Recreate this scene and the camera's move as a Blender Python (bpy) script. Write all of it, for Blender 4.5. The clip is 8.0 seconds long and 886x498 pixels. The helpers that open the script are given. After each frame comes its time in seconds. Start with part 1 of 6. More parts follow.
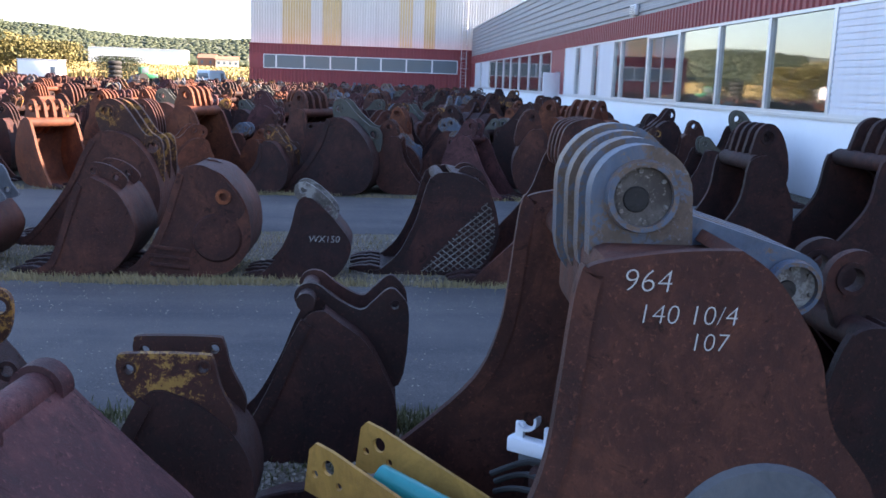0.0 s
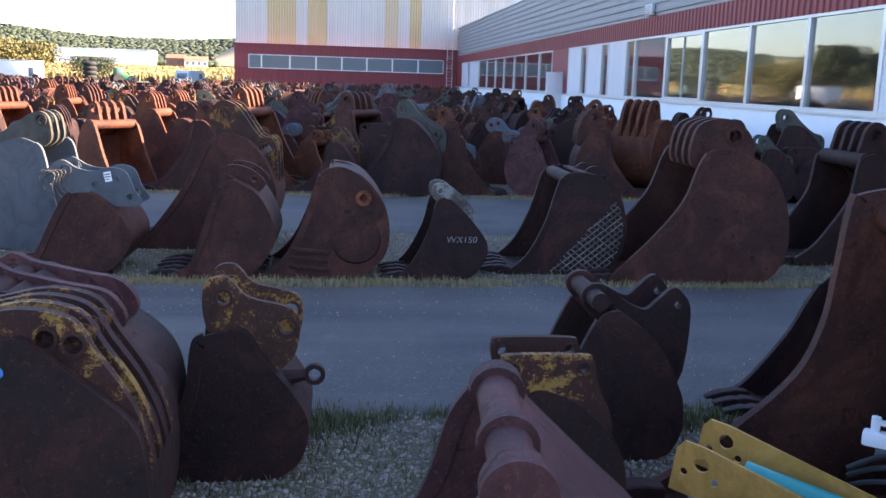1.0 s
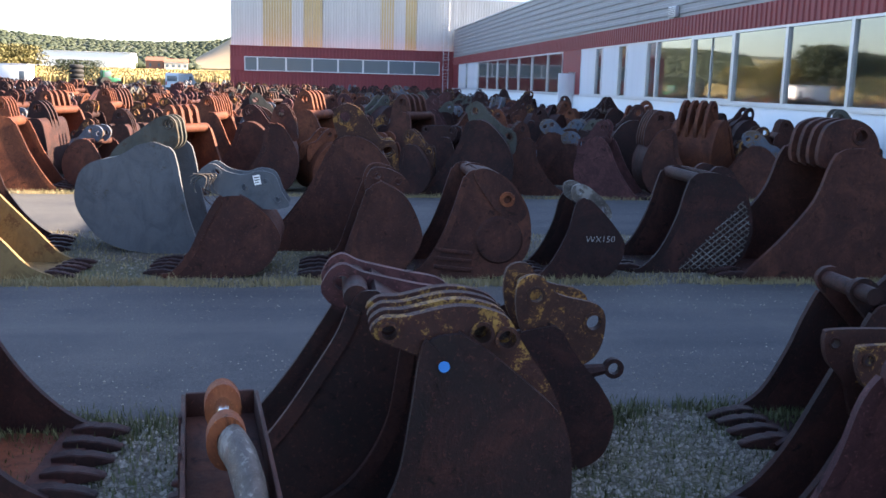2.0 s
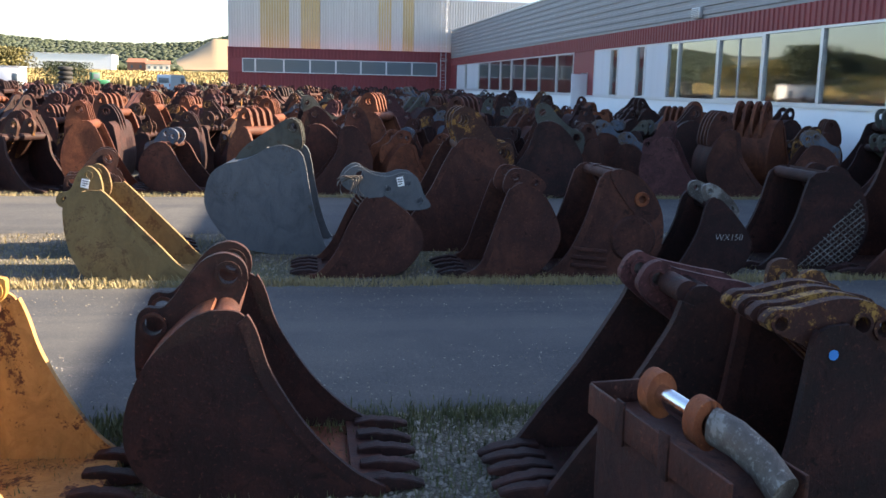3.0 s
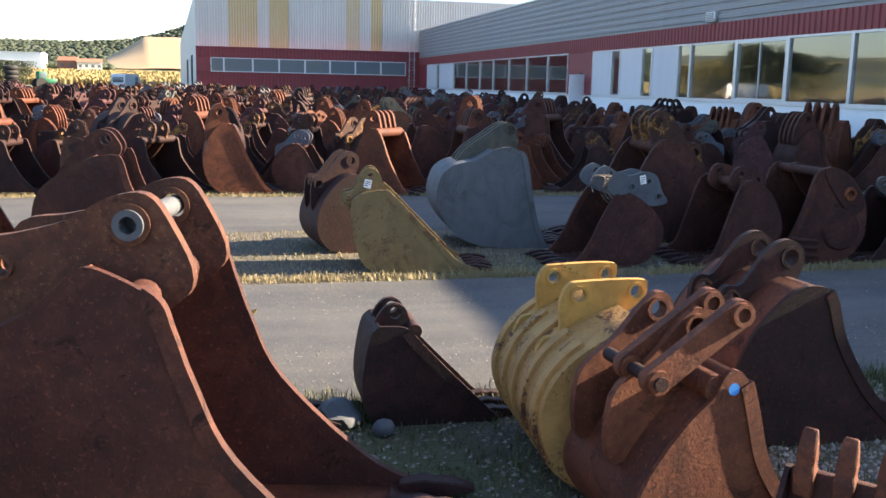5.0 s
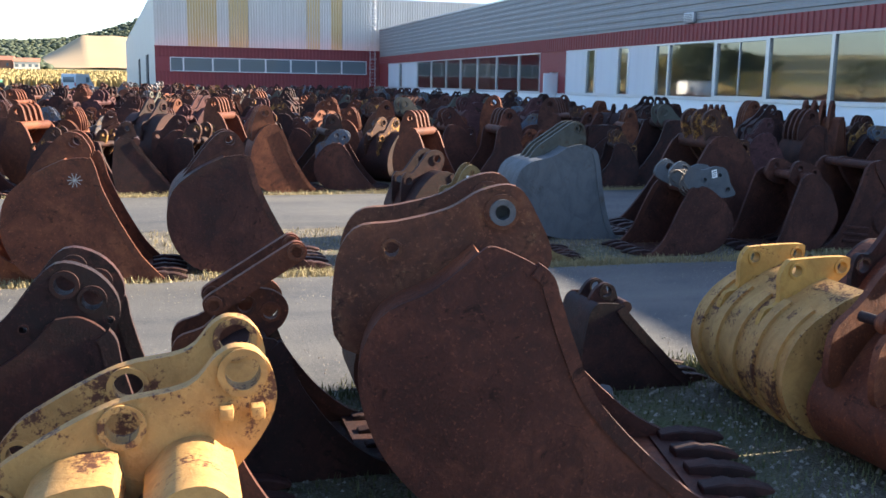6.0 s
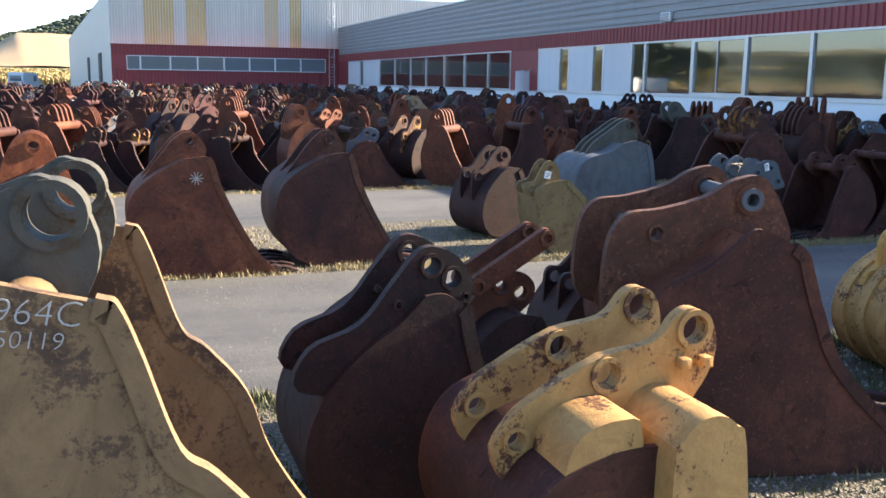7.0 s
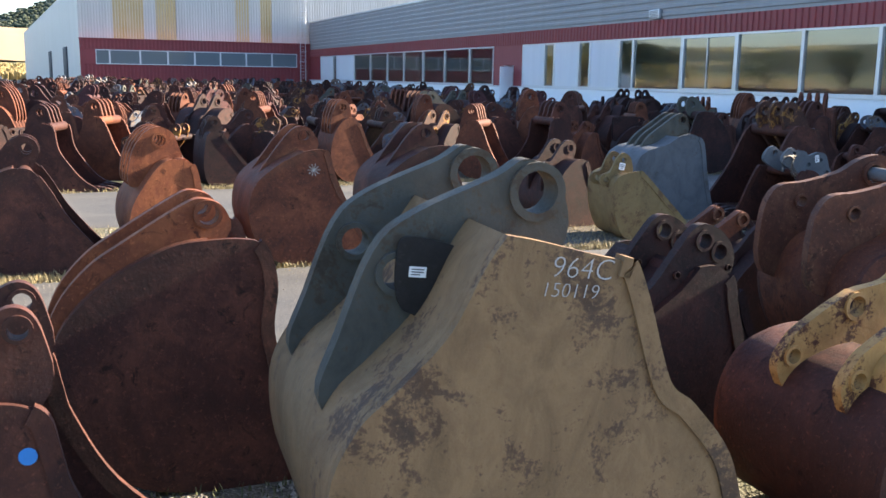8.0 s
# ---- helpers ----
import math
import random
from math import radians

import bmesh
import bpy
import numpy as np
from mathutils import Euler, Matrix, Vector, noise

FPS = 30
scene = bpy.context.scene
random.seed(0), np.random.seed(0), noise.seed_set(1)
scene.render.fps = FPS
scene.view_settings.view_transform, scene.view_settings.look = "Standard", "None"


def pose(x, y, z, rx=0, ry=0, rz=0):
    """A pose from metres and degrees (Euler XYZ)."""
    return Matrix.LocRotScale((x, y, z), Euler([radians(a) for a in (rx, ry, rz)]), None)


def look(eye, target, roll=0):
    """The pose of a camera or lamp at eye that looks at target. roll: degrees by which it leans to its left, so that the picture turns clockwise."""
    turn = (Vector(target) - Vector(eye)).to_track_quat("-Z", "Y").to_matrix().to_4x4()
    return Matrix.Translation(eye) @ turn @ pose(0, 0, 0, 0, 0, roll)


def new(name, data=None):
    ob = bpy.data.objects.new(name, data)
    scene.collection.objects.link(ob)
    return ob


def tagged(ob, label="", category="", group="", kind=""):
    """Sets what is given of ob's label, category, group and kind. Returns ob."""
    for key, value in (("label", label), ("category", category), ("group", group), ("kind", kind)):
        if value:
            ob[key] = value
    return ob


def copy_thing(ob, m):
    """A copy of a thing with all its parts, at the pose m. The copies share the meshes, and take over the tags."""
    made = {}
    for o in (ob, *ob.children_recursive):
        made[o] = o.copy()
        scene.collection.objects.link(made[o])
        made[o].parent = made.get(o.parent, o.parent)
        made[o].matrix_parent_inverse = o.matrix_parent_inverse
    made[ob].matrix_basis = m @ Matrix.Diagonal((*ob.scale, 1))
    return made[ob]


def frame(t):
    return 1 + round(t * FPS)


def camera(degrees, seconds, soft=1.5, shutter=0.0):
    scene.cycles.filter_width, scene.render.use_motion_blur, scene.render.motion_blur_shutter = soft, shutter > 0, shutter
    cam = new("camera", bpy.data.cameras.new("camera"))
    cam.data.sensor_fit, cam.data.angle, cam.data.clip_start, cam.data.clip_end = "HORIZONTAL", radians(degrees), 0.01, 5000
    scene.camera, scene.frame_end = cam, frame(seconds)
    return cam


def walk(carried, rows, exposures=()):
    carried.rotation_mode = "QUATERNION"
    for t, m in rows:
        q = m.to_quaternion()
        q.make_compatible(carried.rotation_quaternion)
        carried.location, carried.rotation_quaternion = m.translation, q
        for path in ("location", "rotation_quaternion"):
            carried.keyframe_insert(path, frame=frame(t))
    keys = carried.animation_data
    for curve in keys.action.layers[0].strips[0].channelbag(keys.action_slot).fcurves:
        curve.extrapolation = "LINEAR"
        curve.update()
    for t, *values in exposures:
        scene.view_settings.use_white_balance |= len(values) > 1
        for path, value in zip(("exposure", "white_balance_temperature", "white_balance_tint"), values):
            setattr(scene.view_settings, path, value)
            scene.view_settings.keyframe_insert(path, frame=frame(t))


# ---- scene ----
cam = camera(50.7, 8.0, 1.6)
PATH = [
    (0, (1.673, 0.527, 2.087), (1.818, 2.49, 1.734), 2.0),
    (0.5, (0.792, 0.629, 2.05), (0.972, 2.59, 1.699), 1.9),
    (1, (-0.07, 0.625, 2.046), (0.14, 2.583, 1.694), 1.8),
    (1.5, (-0.928, 0.63, 2.032), (-0.695, 2.585, 1.682), 1.7),
    (3, (-3.435, 0.618, 2.007), (-3.144, 2.566, 1.661), 1.3),
    (3.5, (-4.301, 0.588, 2.024), (-3.986, 2.532, 1.676), 1.4),
    (4, (-5.194, 0.533, 2.025), (-4.852, 2.472, 1.679), 1.3),
    (4.5, (-6.085, 0.476, 2.027), (-5.706, 2.409, 1.681), 1.3),
    (6, (-8.875, 0.068, 2.045), (-8.334, 1.962, 1.697), 1.0),
    (6.5, (-9.772, 0.026, 2.059), (-9.175, 1.903, 1.709), 0.9),
    (7, (-10.626, 0.009, 2.058), (-9.973, 1.866, 1.706), 0.8),
    (7.5, (-11.459, 0.048, 2.043), (-10.755, 1.886, 1.687), 0.9),
    (8, (-12.326, 0.019, 2.051), (-11.586, 1.842, 1.69), 0.9),
]
walk(cam, [(t, look(eye, target, roll)) for t, eye, target, roll in PATH], [(0, 3.16, 6300, 22), (1.7, 3.04, 6300, 20), (3.0, 2.55, 6500, 14), (4.5, 2.6, 6550, 14), (6.0, 2.54, 6050, 12), (8.0, 2.68, 6100, 13)])

# ---- world, sun, exposure ----
SUN_ELEV, SUN_AZ = 24.7, 0.0          # the sun stands over the long wing, square to its wall
world = bpy.data.worlds.new("world")
scene.world = world
world.use_nodes = True
wn = world.node_tree.nodes
sky = wn.new("ShaderNodeTexSky")
sky.sky_type = "NISHITA"
sky.sun_disc = False
sky.sun_elevation = radians(SUN_ELEV)
sky.sun_rotation = radians(90)
sky.air_density, sky.dust_density, sky.ozone_density = 1.0, 1.0, 2.0
wn["Background"].inputs["Strength"].default_value = 0.074
world.node_tree.links.new(sky.outputs[0], wn["Background"].inputs["Color"])
sun_data = bpy.data.lights.new("sun", "SUN")
sun_data.energy, sun_data.angle, sun_data.color = 5.0, radians(0.53), (1.0, 0.81, 0.57)
sun = new("sun", sun_data)
sun.matrix_world = look((60, 0, 60 * math.tan(radians(SUN_ELEV))), (0, -60 * math.tan(radians(SUN_AZ)), 0))

# ---- materials ----


class Nodes:
    """A small helper round one node material."""

    def __init__(self, name, rough=0.8, metal=0.0):
        self.mat = bpy.data.materials.new(name)
        self.mat.use_nodes = True
        self.t = self.mat.node_tree
        self.bsdf = self.t.nodes["Principled BSDF"]
        self.bsdf.inputs["Roughness"].default_value = rough
        self.bsdf.inputs["Metallic"].default_value = metal

    def add(self, kind, **values):
        n = self.t.nodes.new(kind)
        for key, v in values.items():
            n.inputs[key.replace("_", " ")].default_value = v
        return n

    def link(self, a, b):
        self.t.links.new(a, b)

    def coords(self, world_space=False, scale=(1, 1, 1), spread=40.0):
        m = self.add("ShaderNodeMapping")
        m.inputs["Scale"].default_value = scale
        if world_space:
            self.link(self.add("ShaderNodeNewGeometry").outputs["Position"], m.inputs["Vector"])
        else:
            self.link(self.add("ShaderNodeTexCoord").outputs["Object"], m.inputs["Vector"])
            info = self.add("ShaderNodeObjectInfo")
            mul = self.add("ShaderNodeVectorMath")
            mul.operation = "SCALE"
            mul.inputs[0].default_value = (1.0, 0.7, 0.4)
            by = self.add("ShaderNodeMath")
            by.operation = "MULTIPLY"
            by.inputs[1].default_value = spread
            self.link(info.outputs["Random"], by.inputs[0])
            self.link(by.outputs[0], mul.inputs["Scale"])
            self.link(mul.outputs[0], m.inputs["Location"])
        return m.outputs[0]

    def noise(self, vec, scale, detail=5, rough=0.6, distort=0.0):
        n = self.add("ShaderNodeTexNoise", Scale=scale, Detail=detail, Roughness=rough, Distortion=distort)
        self.link(vec, n.inputs["Vector"])
        return n.outputs["Fac"]

    def ramp(self, fac, stops):
        r = self.add("ShaderNodeValToRGB")
        e = r.color_ramp.elements
        while len(e) < len(stops):
            e.new(0.5)
        for k, (p, c) in enumerate(stops):
            e[k].position = p
            e[k].color = (*c, 1) if len(c) == 3 else c
        self.link(fac, r.inputs[0])
        return r.outputs[0]

    def mask(self, fac, lo, hi):
        return self.ramp(fac, [(lo, (0, 0, 0)), (hi, (1, 1, 1))])

    def mix(self, fac, a, b, mode="MIX"):
        m = self.add("ShaderNodeMix")
        m.data_type, m.blend_type = "RGBA", mode
        for s, v in ((0, fac), (6, a), (7, b)):
            if isinstance(v, (tuple, float, int)):
                m.inputs[s].default_value = v if s == 0 else (*v, 1)
            else:
                self.link(v, m.inputs[s])
        return m.outputs[2]

    def colour(self, c):
        self.link(c, self.bsdf.inputs["Base Color"])
        return self

    def bump(self, fac, strength=0.3, dist=0.01):
        b = self.add("ShaderNodeBump", Strength=strength, Distance=dist)
        self.link(fac, b.inputs["Height"])
        self.link(b.outputs[0], self.bsdf.inputs["Normal"])
        return self

    def rough(self, fac, lo, hi):
        m = self.add("ShaderNodeMapRange")
        m.inputs["To Min"].default_value, m.inputs["To Max"].default_value = lo, hi
        self.link(fac, m.inputs["Value"])
        self.link(m.outputs[0], self.bsdf.inputs["Roughness"])
        return self


def steel(name, dark, mid, light, paint=None, amount=0.5, rough=(0.52, 0.93)):
    """Weathered steel: mottled rust in three tones with streaks and scuffs, and chipped paint where given."""
    n = Nodes(name)
    n.bsdf.inputs["Specular IOR Level"].default_value = 0.3
    v = n.coords()
    big, blotch, fine = n.noise(v, 1.7, 8, 0.68, 0.6), n.noise(v, 7.5, 7, 0.72, 0.8), n.noise(v, 48, 5, 0.75)
    streak = n.noise(n.coords(scale=(1.6, 1.6, 0.9)), 2.4, 7, 0.72, 1.5)
    c = n.ramp(n.mix(0.4, big, blotch), [(0.39, dark), (0.5, mid), (0.61, light)])
    c = n.mix(n.mask(streak, 0.5, 0.68), c, tuple(x * 0.62 for x in mid))
    c = n.mix(n.mask(blotch, 0.56, 0.66), c, tuple(x * 0.75 for x in dark))
    c = n.mix(n.mask(fine, 0.57, 0.74), c, tuple(min(1, x * 1.6) for x in light))
    if paint:
        edge = n.mix(0.55, big, n.mix(0.45, blotch, fine))
        p = n.mix(n.mask(streak, 0.42, 0.7), paint, tuple(x * 0.6 for x in paint))
        p = n.mix(n.mask(blotch, 0.5, 0.7), p, tuple(0.6 * x + 0.4 * y for x, y in zip(paint, mid)))
        k = n.mask(edge, 0.5 + (0.5 - amount) * 0.55 - 0.012, 0.5 + (0.5 - amount) * 0.55 + 0.02)
        c = n.mix(k, c, p)
    n.colour(c).bump(n.mix(0.5, blotch, fine), 0.55, 0.014).rough(blotch, *rough)
    return n.mat


RUST = {
    "brown": steel("brown_rust", (0.022, 0.0078, 0.0066), (0.05, 0.0165, 0.0115), (0.098, 0.034, 0.02)),
    "dark": steel("dark_rust", (0.010, 0.0045, 0.0047), (0.023, 0.0082, 0.0074), (0.058, 0.019, 0.0135)),
    "red": steel("red_rust", (0.045, 0.0135, 0.008), (0.1, 0.03, 0.014), (0.175, 0.058, 0.025)),
    "orange": steel("orange_rust", (0.08, 0.022, 0.009), (0.17, 0.048, 0.018), (0.26, 0.085, 0.03)),
    "purple": steel("purple_oxide", (0.026, 0.009, 0.0105), (0.058, 0.02, 0.021), (0.11, 0.042, 0.04)),
    "yellow": steel("yellow_paint_on_rust", (0.07, 0.03, 0.013), (0.13, 0.06, 0.02), (0.18, 0.09, 0.03), (0.44, 0.25, 0.06), 0.62),
    "yellow_worn": steel("worn_yellow_paint", (0.025, 0.011, 0.009), (0.05, 0.02, 0.013), (0.1, 0.045, 0.022), (0.36, 0.18, 0.04), 0.43),
    "ochre": steel("pale_ochre_paint", (0.07, 0.028, 0.016), (0.12, 0.05, 0.026), (0.2, 0.1, 0.05), (0.42, 0.24, 0.08), 0.585),
    "gold": steel("ochre_paint", (0.09, 0.05, 0.025), (0.14, 0.085, 0.035), (0.19, 0.125, 0.055), (0.2, 0.14, 0.06), 0.55),
    "grey": steel("grey_paint", (0.06, 0.055, 0.05), (0.10, 0.095, 0.09), (0.16, 0.15, 0.14), (0.10, 0.11, 0.122), 0.64),
    "blue_grey": steel("blue_grey_paint", (0.07, 0.05, 0.04), (0.13, 0.09, 0.065), (0.19, 0.14, 0.1), (0.075, 0.1, 0.14), 0.52, (0.35, 0.65)),
    "beige": steel("beige_paint", (0.06, 0.04, 0.028), (0.12, 0.07, 0.04), (0.18, 0.11, 0.06), (0.22, 0.14, 0.07), 0.56),
    "slate": steel("dark_slate_paint", (0.03, 0.026, 0.02), (0.075, 0.058, 0.038), (0.14, 0.1, 0.058), (0.07, 0.072, 0.062), 0.55),
    "flaked": steel("dark_rust_with_yellow_flakes", (0.016, 0.007, 0.006), (0.036, 0.012, 0.009), (0.075, 0.025, 0.015), (0.3, 0.17, 0.04), 0.43),
    "tan": steel("tan_paint_remains", (0.04, 0.016, 0.011), (0.09, 0.034, 0.019), (0.16, 0.07, 0.035), (0.22, 0.13, 0.065), 0.36),
    "frame_yellow": steel("clean_yellow_paint", (0.05, 0.022, 0.012), (0.1, 0.045, 0.02), (0.16, 0.08, 0.03), (0.52, 0.28, 0.065), 0.78, (0.4, 0.6)),
    "black": steel("black_grease_and_opening", (0.008, 0.007, 0.007), (0.014, 0.013, 0.013), (0.025, 0.022, 0.02), None, 0.5, (0.4, 0.7)),
    "pale": steel("pale_worn_steel", (0.04, 0.032, 0.028), (0.1, 0.088, 0.078), (0.2, 0.185, 0.165), (0.24, 0.235, 0.22), 0.46, (0.4, 0.7)),
}


def plain(name, colour, rough=0.6, metal=0.0, var=0.25, scale=6.0, world_space=False):
    n = Nodes(name, rough, metal)
    v = n.coords(world_space)
    a, b = n.noise(v, scale, 5), n.noise(v, scale * 9, 4)
    c = n.mix(a, tuple(x * (1 - var) for x in colour), tuple(min(1, x * (1 + var)) for x in colour))
    c = n.mix(n.mask(b, 0.55, 0.85), c, tuple(x * (1 - var) for x in colour))
    n.colour(c).bump(b, 0.12, 0.004)
    return n.mat


CHALK = plain("white_chalk", (0.4, 0.39, 0.375), 0.9, 0, 0.15, 30)
BLUE_DOT = plain("blue_spray_paint", (0.03, 0.2, 0.55), 0.6, 0, 0.1, 20)
LABEL = plain("white_label", (0.8, 0.8, 0.78), 0.5, 0, 0.05, 10)
CHROME = plain("chrome_rod", (0.7, 0.71, 0.73), 0.15, 1.0, 0.05, 10)
TEAL = plain("teal_plastic", (0.02, 0.3, 0.28), 0.3, 0, 0.15, 8)
GREEN = plain("green_paint", (0.02, 0.16, 0.08), 0.5, 0, 0.2, 8)
WHITE_PAINT = plain("white_paint", (0.7, 0.72, 0.75), 0.55, 0, 0.08, 3)
PLINTH = plain("plinth_paint", (0.74, 0.77, 0.8), 0.75, 0, 0.07, 0.6, True)
ALU = plain("aluminium_frame", (0.55, 0.57, 0.6), 0.4, 0.6, 0.06, 3)
WOOD = plain("weathered_wood", (0.26, 0.19, 0.12), 0.85, 0, 0.4, 12)
RUBBER = plain("black_rubber", (0.02, 0.02, 0.02), 0.8, 0, 0.2, 8)
LEAD = plain("dark_opening", (0.03, 0.03, 0.035), 0.7, 0, 0.2, 3)
ROOF_GREY = plain("grey_roof_sheet", (0.2, 0.205, 0.215), 0.5, 0.3, 0.1, 0.4, True)
TILE = plain("roof_tile", (0.3, 0.13, 0.08), 0.85, 0, 0.2, 1, True)
RENDER_WALL = plain("pale_wall_render", (0.6, 0.55, 0.48), 0.85, 0, 0.1, 1, True)
INSIDE = plain("inside_wall", (0.5, 0.5, 0.49), 0.8, 0, 0.15, 0.5, True)


def sheet(name, colour, streak_colour, amount):
    """Painted steel cladding, dulled, with rain streaks running down."""
    n = Nodes(name, 0.55, 0.0)
    v = n.coords(True)
    s = n.noise(n.coords(True, (1.4, 1.4, 0.05)), 1.6, 6, 0.75)
    big = n.noise(v, 0.35, 4)
    c = n.mix(n.mask(s, 0.5 - amount * 0.2, 0.78), colour, streak_colour)
    c = n.mix(big, c, tuple(x * 0.85 for x in colour))
    n.colour(c).bump(n.noise(v, 3, 3), 0.05, 0.01)
    return n.mat


RED_SHEET = sheet("red_cladding", (0.23, 0.035, 0.04), (0.16, 0.03, 0.035), 0.4)
GREY_SHEET = sheet("grey_cladding", (0.27, 0.28, 0.29), (0.2, 0.21, 0.22), 0.4)
WHITE_SHEET = sheet("white_cladding", (0.62, 0.61, 0.58), (0.34, 0.32, 0.28), 1.0)
YELLOW_SHEET = sheet("yellow_translucent_panel", (0.52, 0.36, 0.12), (0.6, 0.55, 0.45), 1.1)
SILVER_SHEET = sheet("silver_cladding", (0.62, 0.65, 0.7), (0.5, 0.53, 0.58), 0.3)

g = Nodes("window_glass", 0.02)
g.bsdf.inputs["Base Color"].default_value = (0.75, 0.82, 0.82, 1)
g.bsdf.inputs["Transmission Weight"].default_value = 1.0
g.bsdf.inputs["IOR"].default_value = 1.75
GLASS = g.mat
g = Nodes("tinted_glass", 0.04)
g.bsdf.inputs["Base Color"].default_value = (0.12, 0.15, 0.17, 1)
g.bsdf.inputs["Specular IOR Level"].default_value = 0.5
DARK_GLASS = g.mat


def ground_material():
    n = Nodes("gravel_ground", 0.95)
    v = n.coords(True)
    big, mid, fine = n.noise(v, 0.35, 5), n.noise(v, 3.0, 6, 0.7), n.noise(v, 55, 4, 0.8)
    vor = n.add("ShaderNodeTexVoronoi", Scale=42.0)
    n.link(v, vor.inputs["Vector"])
    c = n.ramp(mid, [(0.3, (0.03, 0.026, 0.017)), (0.55, (0.07, 0.06, 0.041)), (0.8, (0.14, 0.12, 0.085))])
    c = n.mix(n.mask(fine, 0.5, 0.75), c, (0.27, 0.25, 0.21))
    c = n.mix(n.mask(big, 0.5, 0.66), c, (0.065, 0.07, 0.025))
    n.colour(c).bump(vor.outputs["Distance"], 0.8, 0.02)
    return n.mat


def asphalt_material():
    n = Nodes("asphalt", 0.85)
    v = n.coords(True)
    big, fine = n.noise(v, 0.5, 5), n.noise(v, 70, 3, 0.8)
    tracks = n.noise(n.coords(True, (0.08, 1.6, 1)), 1.2, 4, 0.6)
    dust = n.noise(v, 4, 6, 0.75)
    c = n.mix(n.mask(tracks, 0.35, 0.7), (0.036, 0.039, 0.044), (0.07, 0.07, 0.068))
    c = n.mix(n.mask(big, 0.45, 0.75), c, (0.09, 0.087, 0.08))
    speck = n.noise(v, 26, 2, 0.5)
    c = n.mix(n.mask(fine, 0.58, 0.72), c, (0.16, 0.156, 0.148))
    c = n.mix(n.mask(fine, 0.3, 0.46), (0.02, 0.022, 0.026), c)
    c = n.mix(n.mask(speck, 0.74, 0.78), c, (0.3, 0.29, 0.27))
    c = n.mix(n.mask(dust, 0.62, 0.8), c, (0.125, 0.12, 0.1))
    n.colour(c).bump(fine, 0.5, 0.006)
    return n.mat


def leaf_material(name, a, b, rough=0.75):
    n = Nodes(name, rough)
    geo = n.add("ShaderNodeNewGeometry")
    v = n.coords(True)
    c = n.mix(geo.outputs["Random Per Island"], a, b)
    c = n.mix(n.noise(v, 0.25, 3), c, tuple(x * 0.7 for x in a))
    n.colour(c)
    return n.mat


GROUND, ASPHALT = ground_material(), asphalt_material()
GRASS = leaf_material("grass", (0.065, 0.082, 0.026), (0.17, 0.165, 0.075))
DRY_GRASS = leaf_material("dry_grass", (0.26, 0.21, 0.1), (0.36, 0.3, 0.15))
LEAF = leaf_material("green_leaves", (0.018, 0.032, 0.012), (0.045, 0.06, 0.022))
LEAF_YELLOW = leaf_material("yellowing_leaves", (0.1, 0.095, 0.025), (0.2, 0.16, 0.04))
MAIZE = leaf_material("ripe_maize", (0.24, 0.19, 0.07), (0.4, 0.3, 0.11))
STONE = leaf_material("gravel_stone", (0.14, 0.125, 0.1), (0.45, 0.42, 0.36), 0.9)
BARK = plain("bark", (0.1, 0.075, 0.055), 0.95, 0, 0.35, 8)


def hill_material():
    n = Nodes("wooded_hill", 0.95)
    v = n.coords(True)
    a, b = n.noise(v, 0.006, 4, 0.55), n.noise(v, 0.05, 6, 0.8)
    # woodland tones lifted to a paler grey-green: distance haze put into the colour
    c = n.ramp(b, [(0.3, (0.045, 0.058, 0.045)), (0.6, (0.08, 0.095, 0.062)), (0.8, (0.13, 0.135, 0.08))])
    c = n.mix(n.mask(a, 0.56, 0.6), c, (0.3, 0.27, 0.13))
    n.colour(c).bump(b, 1.0, 6.0)
    return n.mat


HILL = hill_material()
MEADOW = plain("meadow", (0.13, 0.13, 0.045), 0.95, 0, 0.25, 0.02, True)
STUBBLE = plain("stubble_field", (0.3, 0.215, 0.115), 0.95, 0, 0.14, 0.03, True)

# ---- mesh helpers ----


def mesh_ob(name, bm, mat, smooth=None):
    me = bpy.data.meshes.new(name)
    bmesh.ops.recalc_face_normals(bm, faces=bm.faces)
    if smooth:
        for f in bm.faces:
            f.smooth = True
        for e in bm.edges:
            e.smooth = len(e.link_faces) == 2 and e.calc_face_angle(0) < radians(smooth)
    bm.to_mesh(me)
    bm.free()
    for m in mat if isinstance(mat, (list, tuple)) else [mat]:
        me.materials.append(m)
    return new(name, me)


def part(name, bm, mat, parent, label="", smooth=35):
    ob = mesh_ob(name, bm, mat, smooth)
    ob.parent = parent
    if label:
        ob["label"] = label
    return ob


def box(bm, x0, y0, z0, x1, y1, z1, m=None):
    vs = [bm.verts.new(p) for p in ((x0, y0, z0), (x1, y0, z0), (x1, y1, z0), (x0, y1, z0), (x0, y0, z1), (x1, y0, z1), (x1, y1, z1), (x0, y1, z1))]
    for f in ((3, 2, 1, 0), (4, 5, 6, 7), (0, 1, 5, 4), (1, 2, 6, 5), (2, 3, 7, 6), (3, 0, 4, 7)):
        bm.faces.new([vs[k] for k in f])
    if m is not None:
        bmesh.ops.transform(bm, matrix=m, verts=vs)
    return vs


def soft_box(x0, y0, z0, x1, y1, z1, bevel=0.01, m=None, segments=2):
    bm = bmesh.new()
    box(bm, x0, y0, z0, x1, y1, z1)
    if bevel:
        bmesh.ops.bevel(bm, geom=list(bm.edges), offset=bevel, segments=segments, affect="EDGES", profile=0.5)
    if m is not None:
        bmesh.ops.transform(bm, matrix=m, verts=list(bm.verts))
    return bm


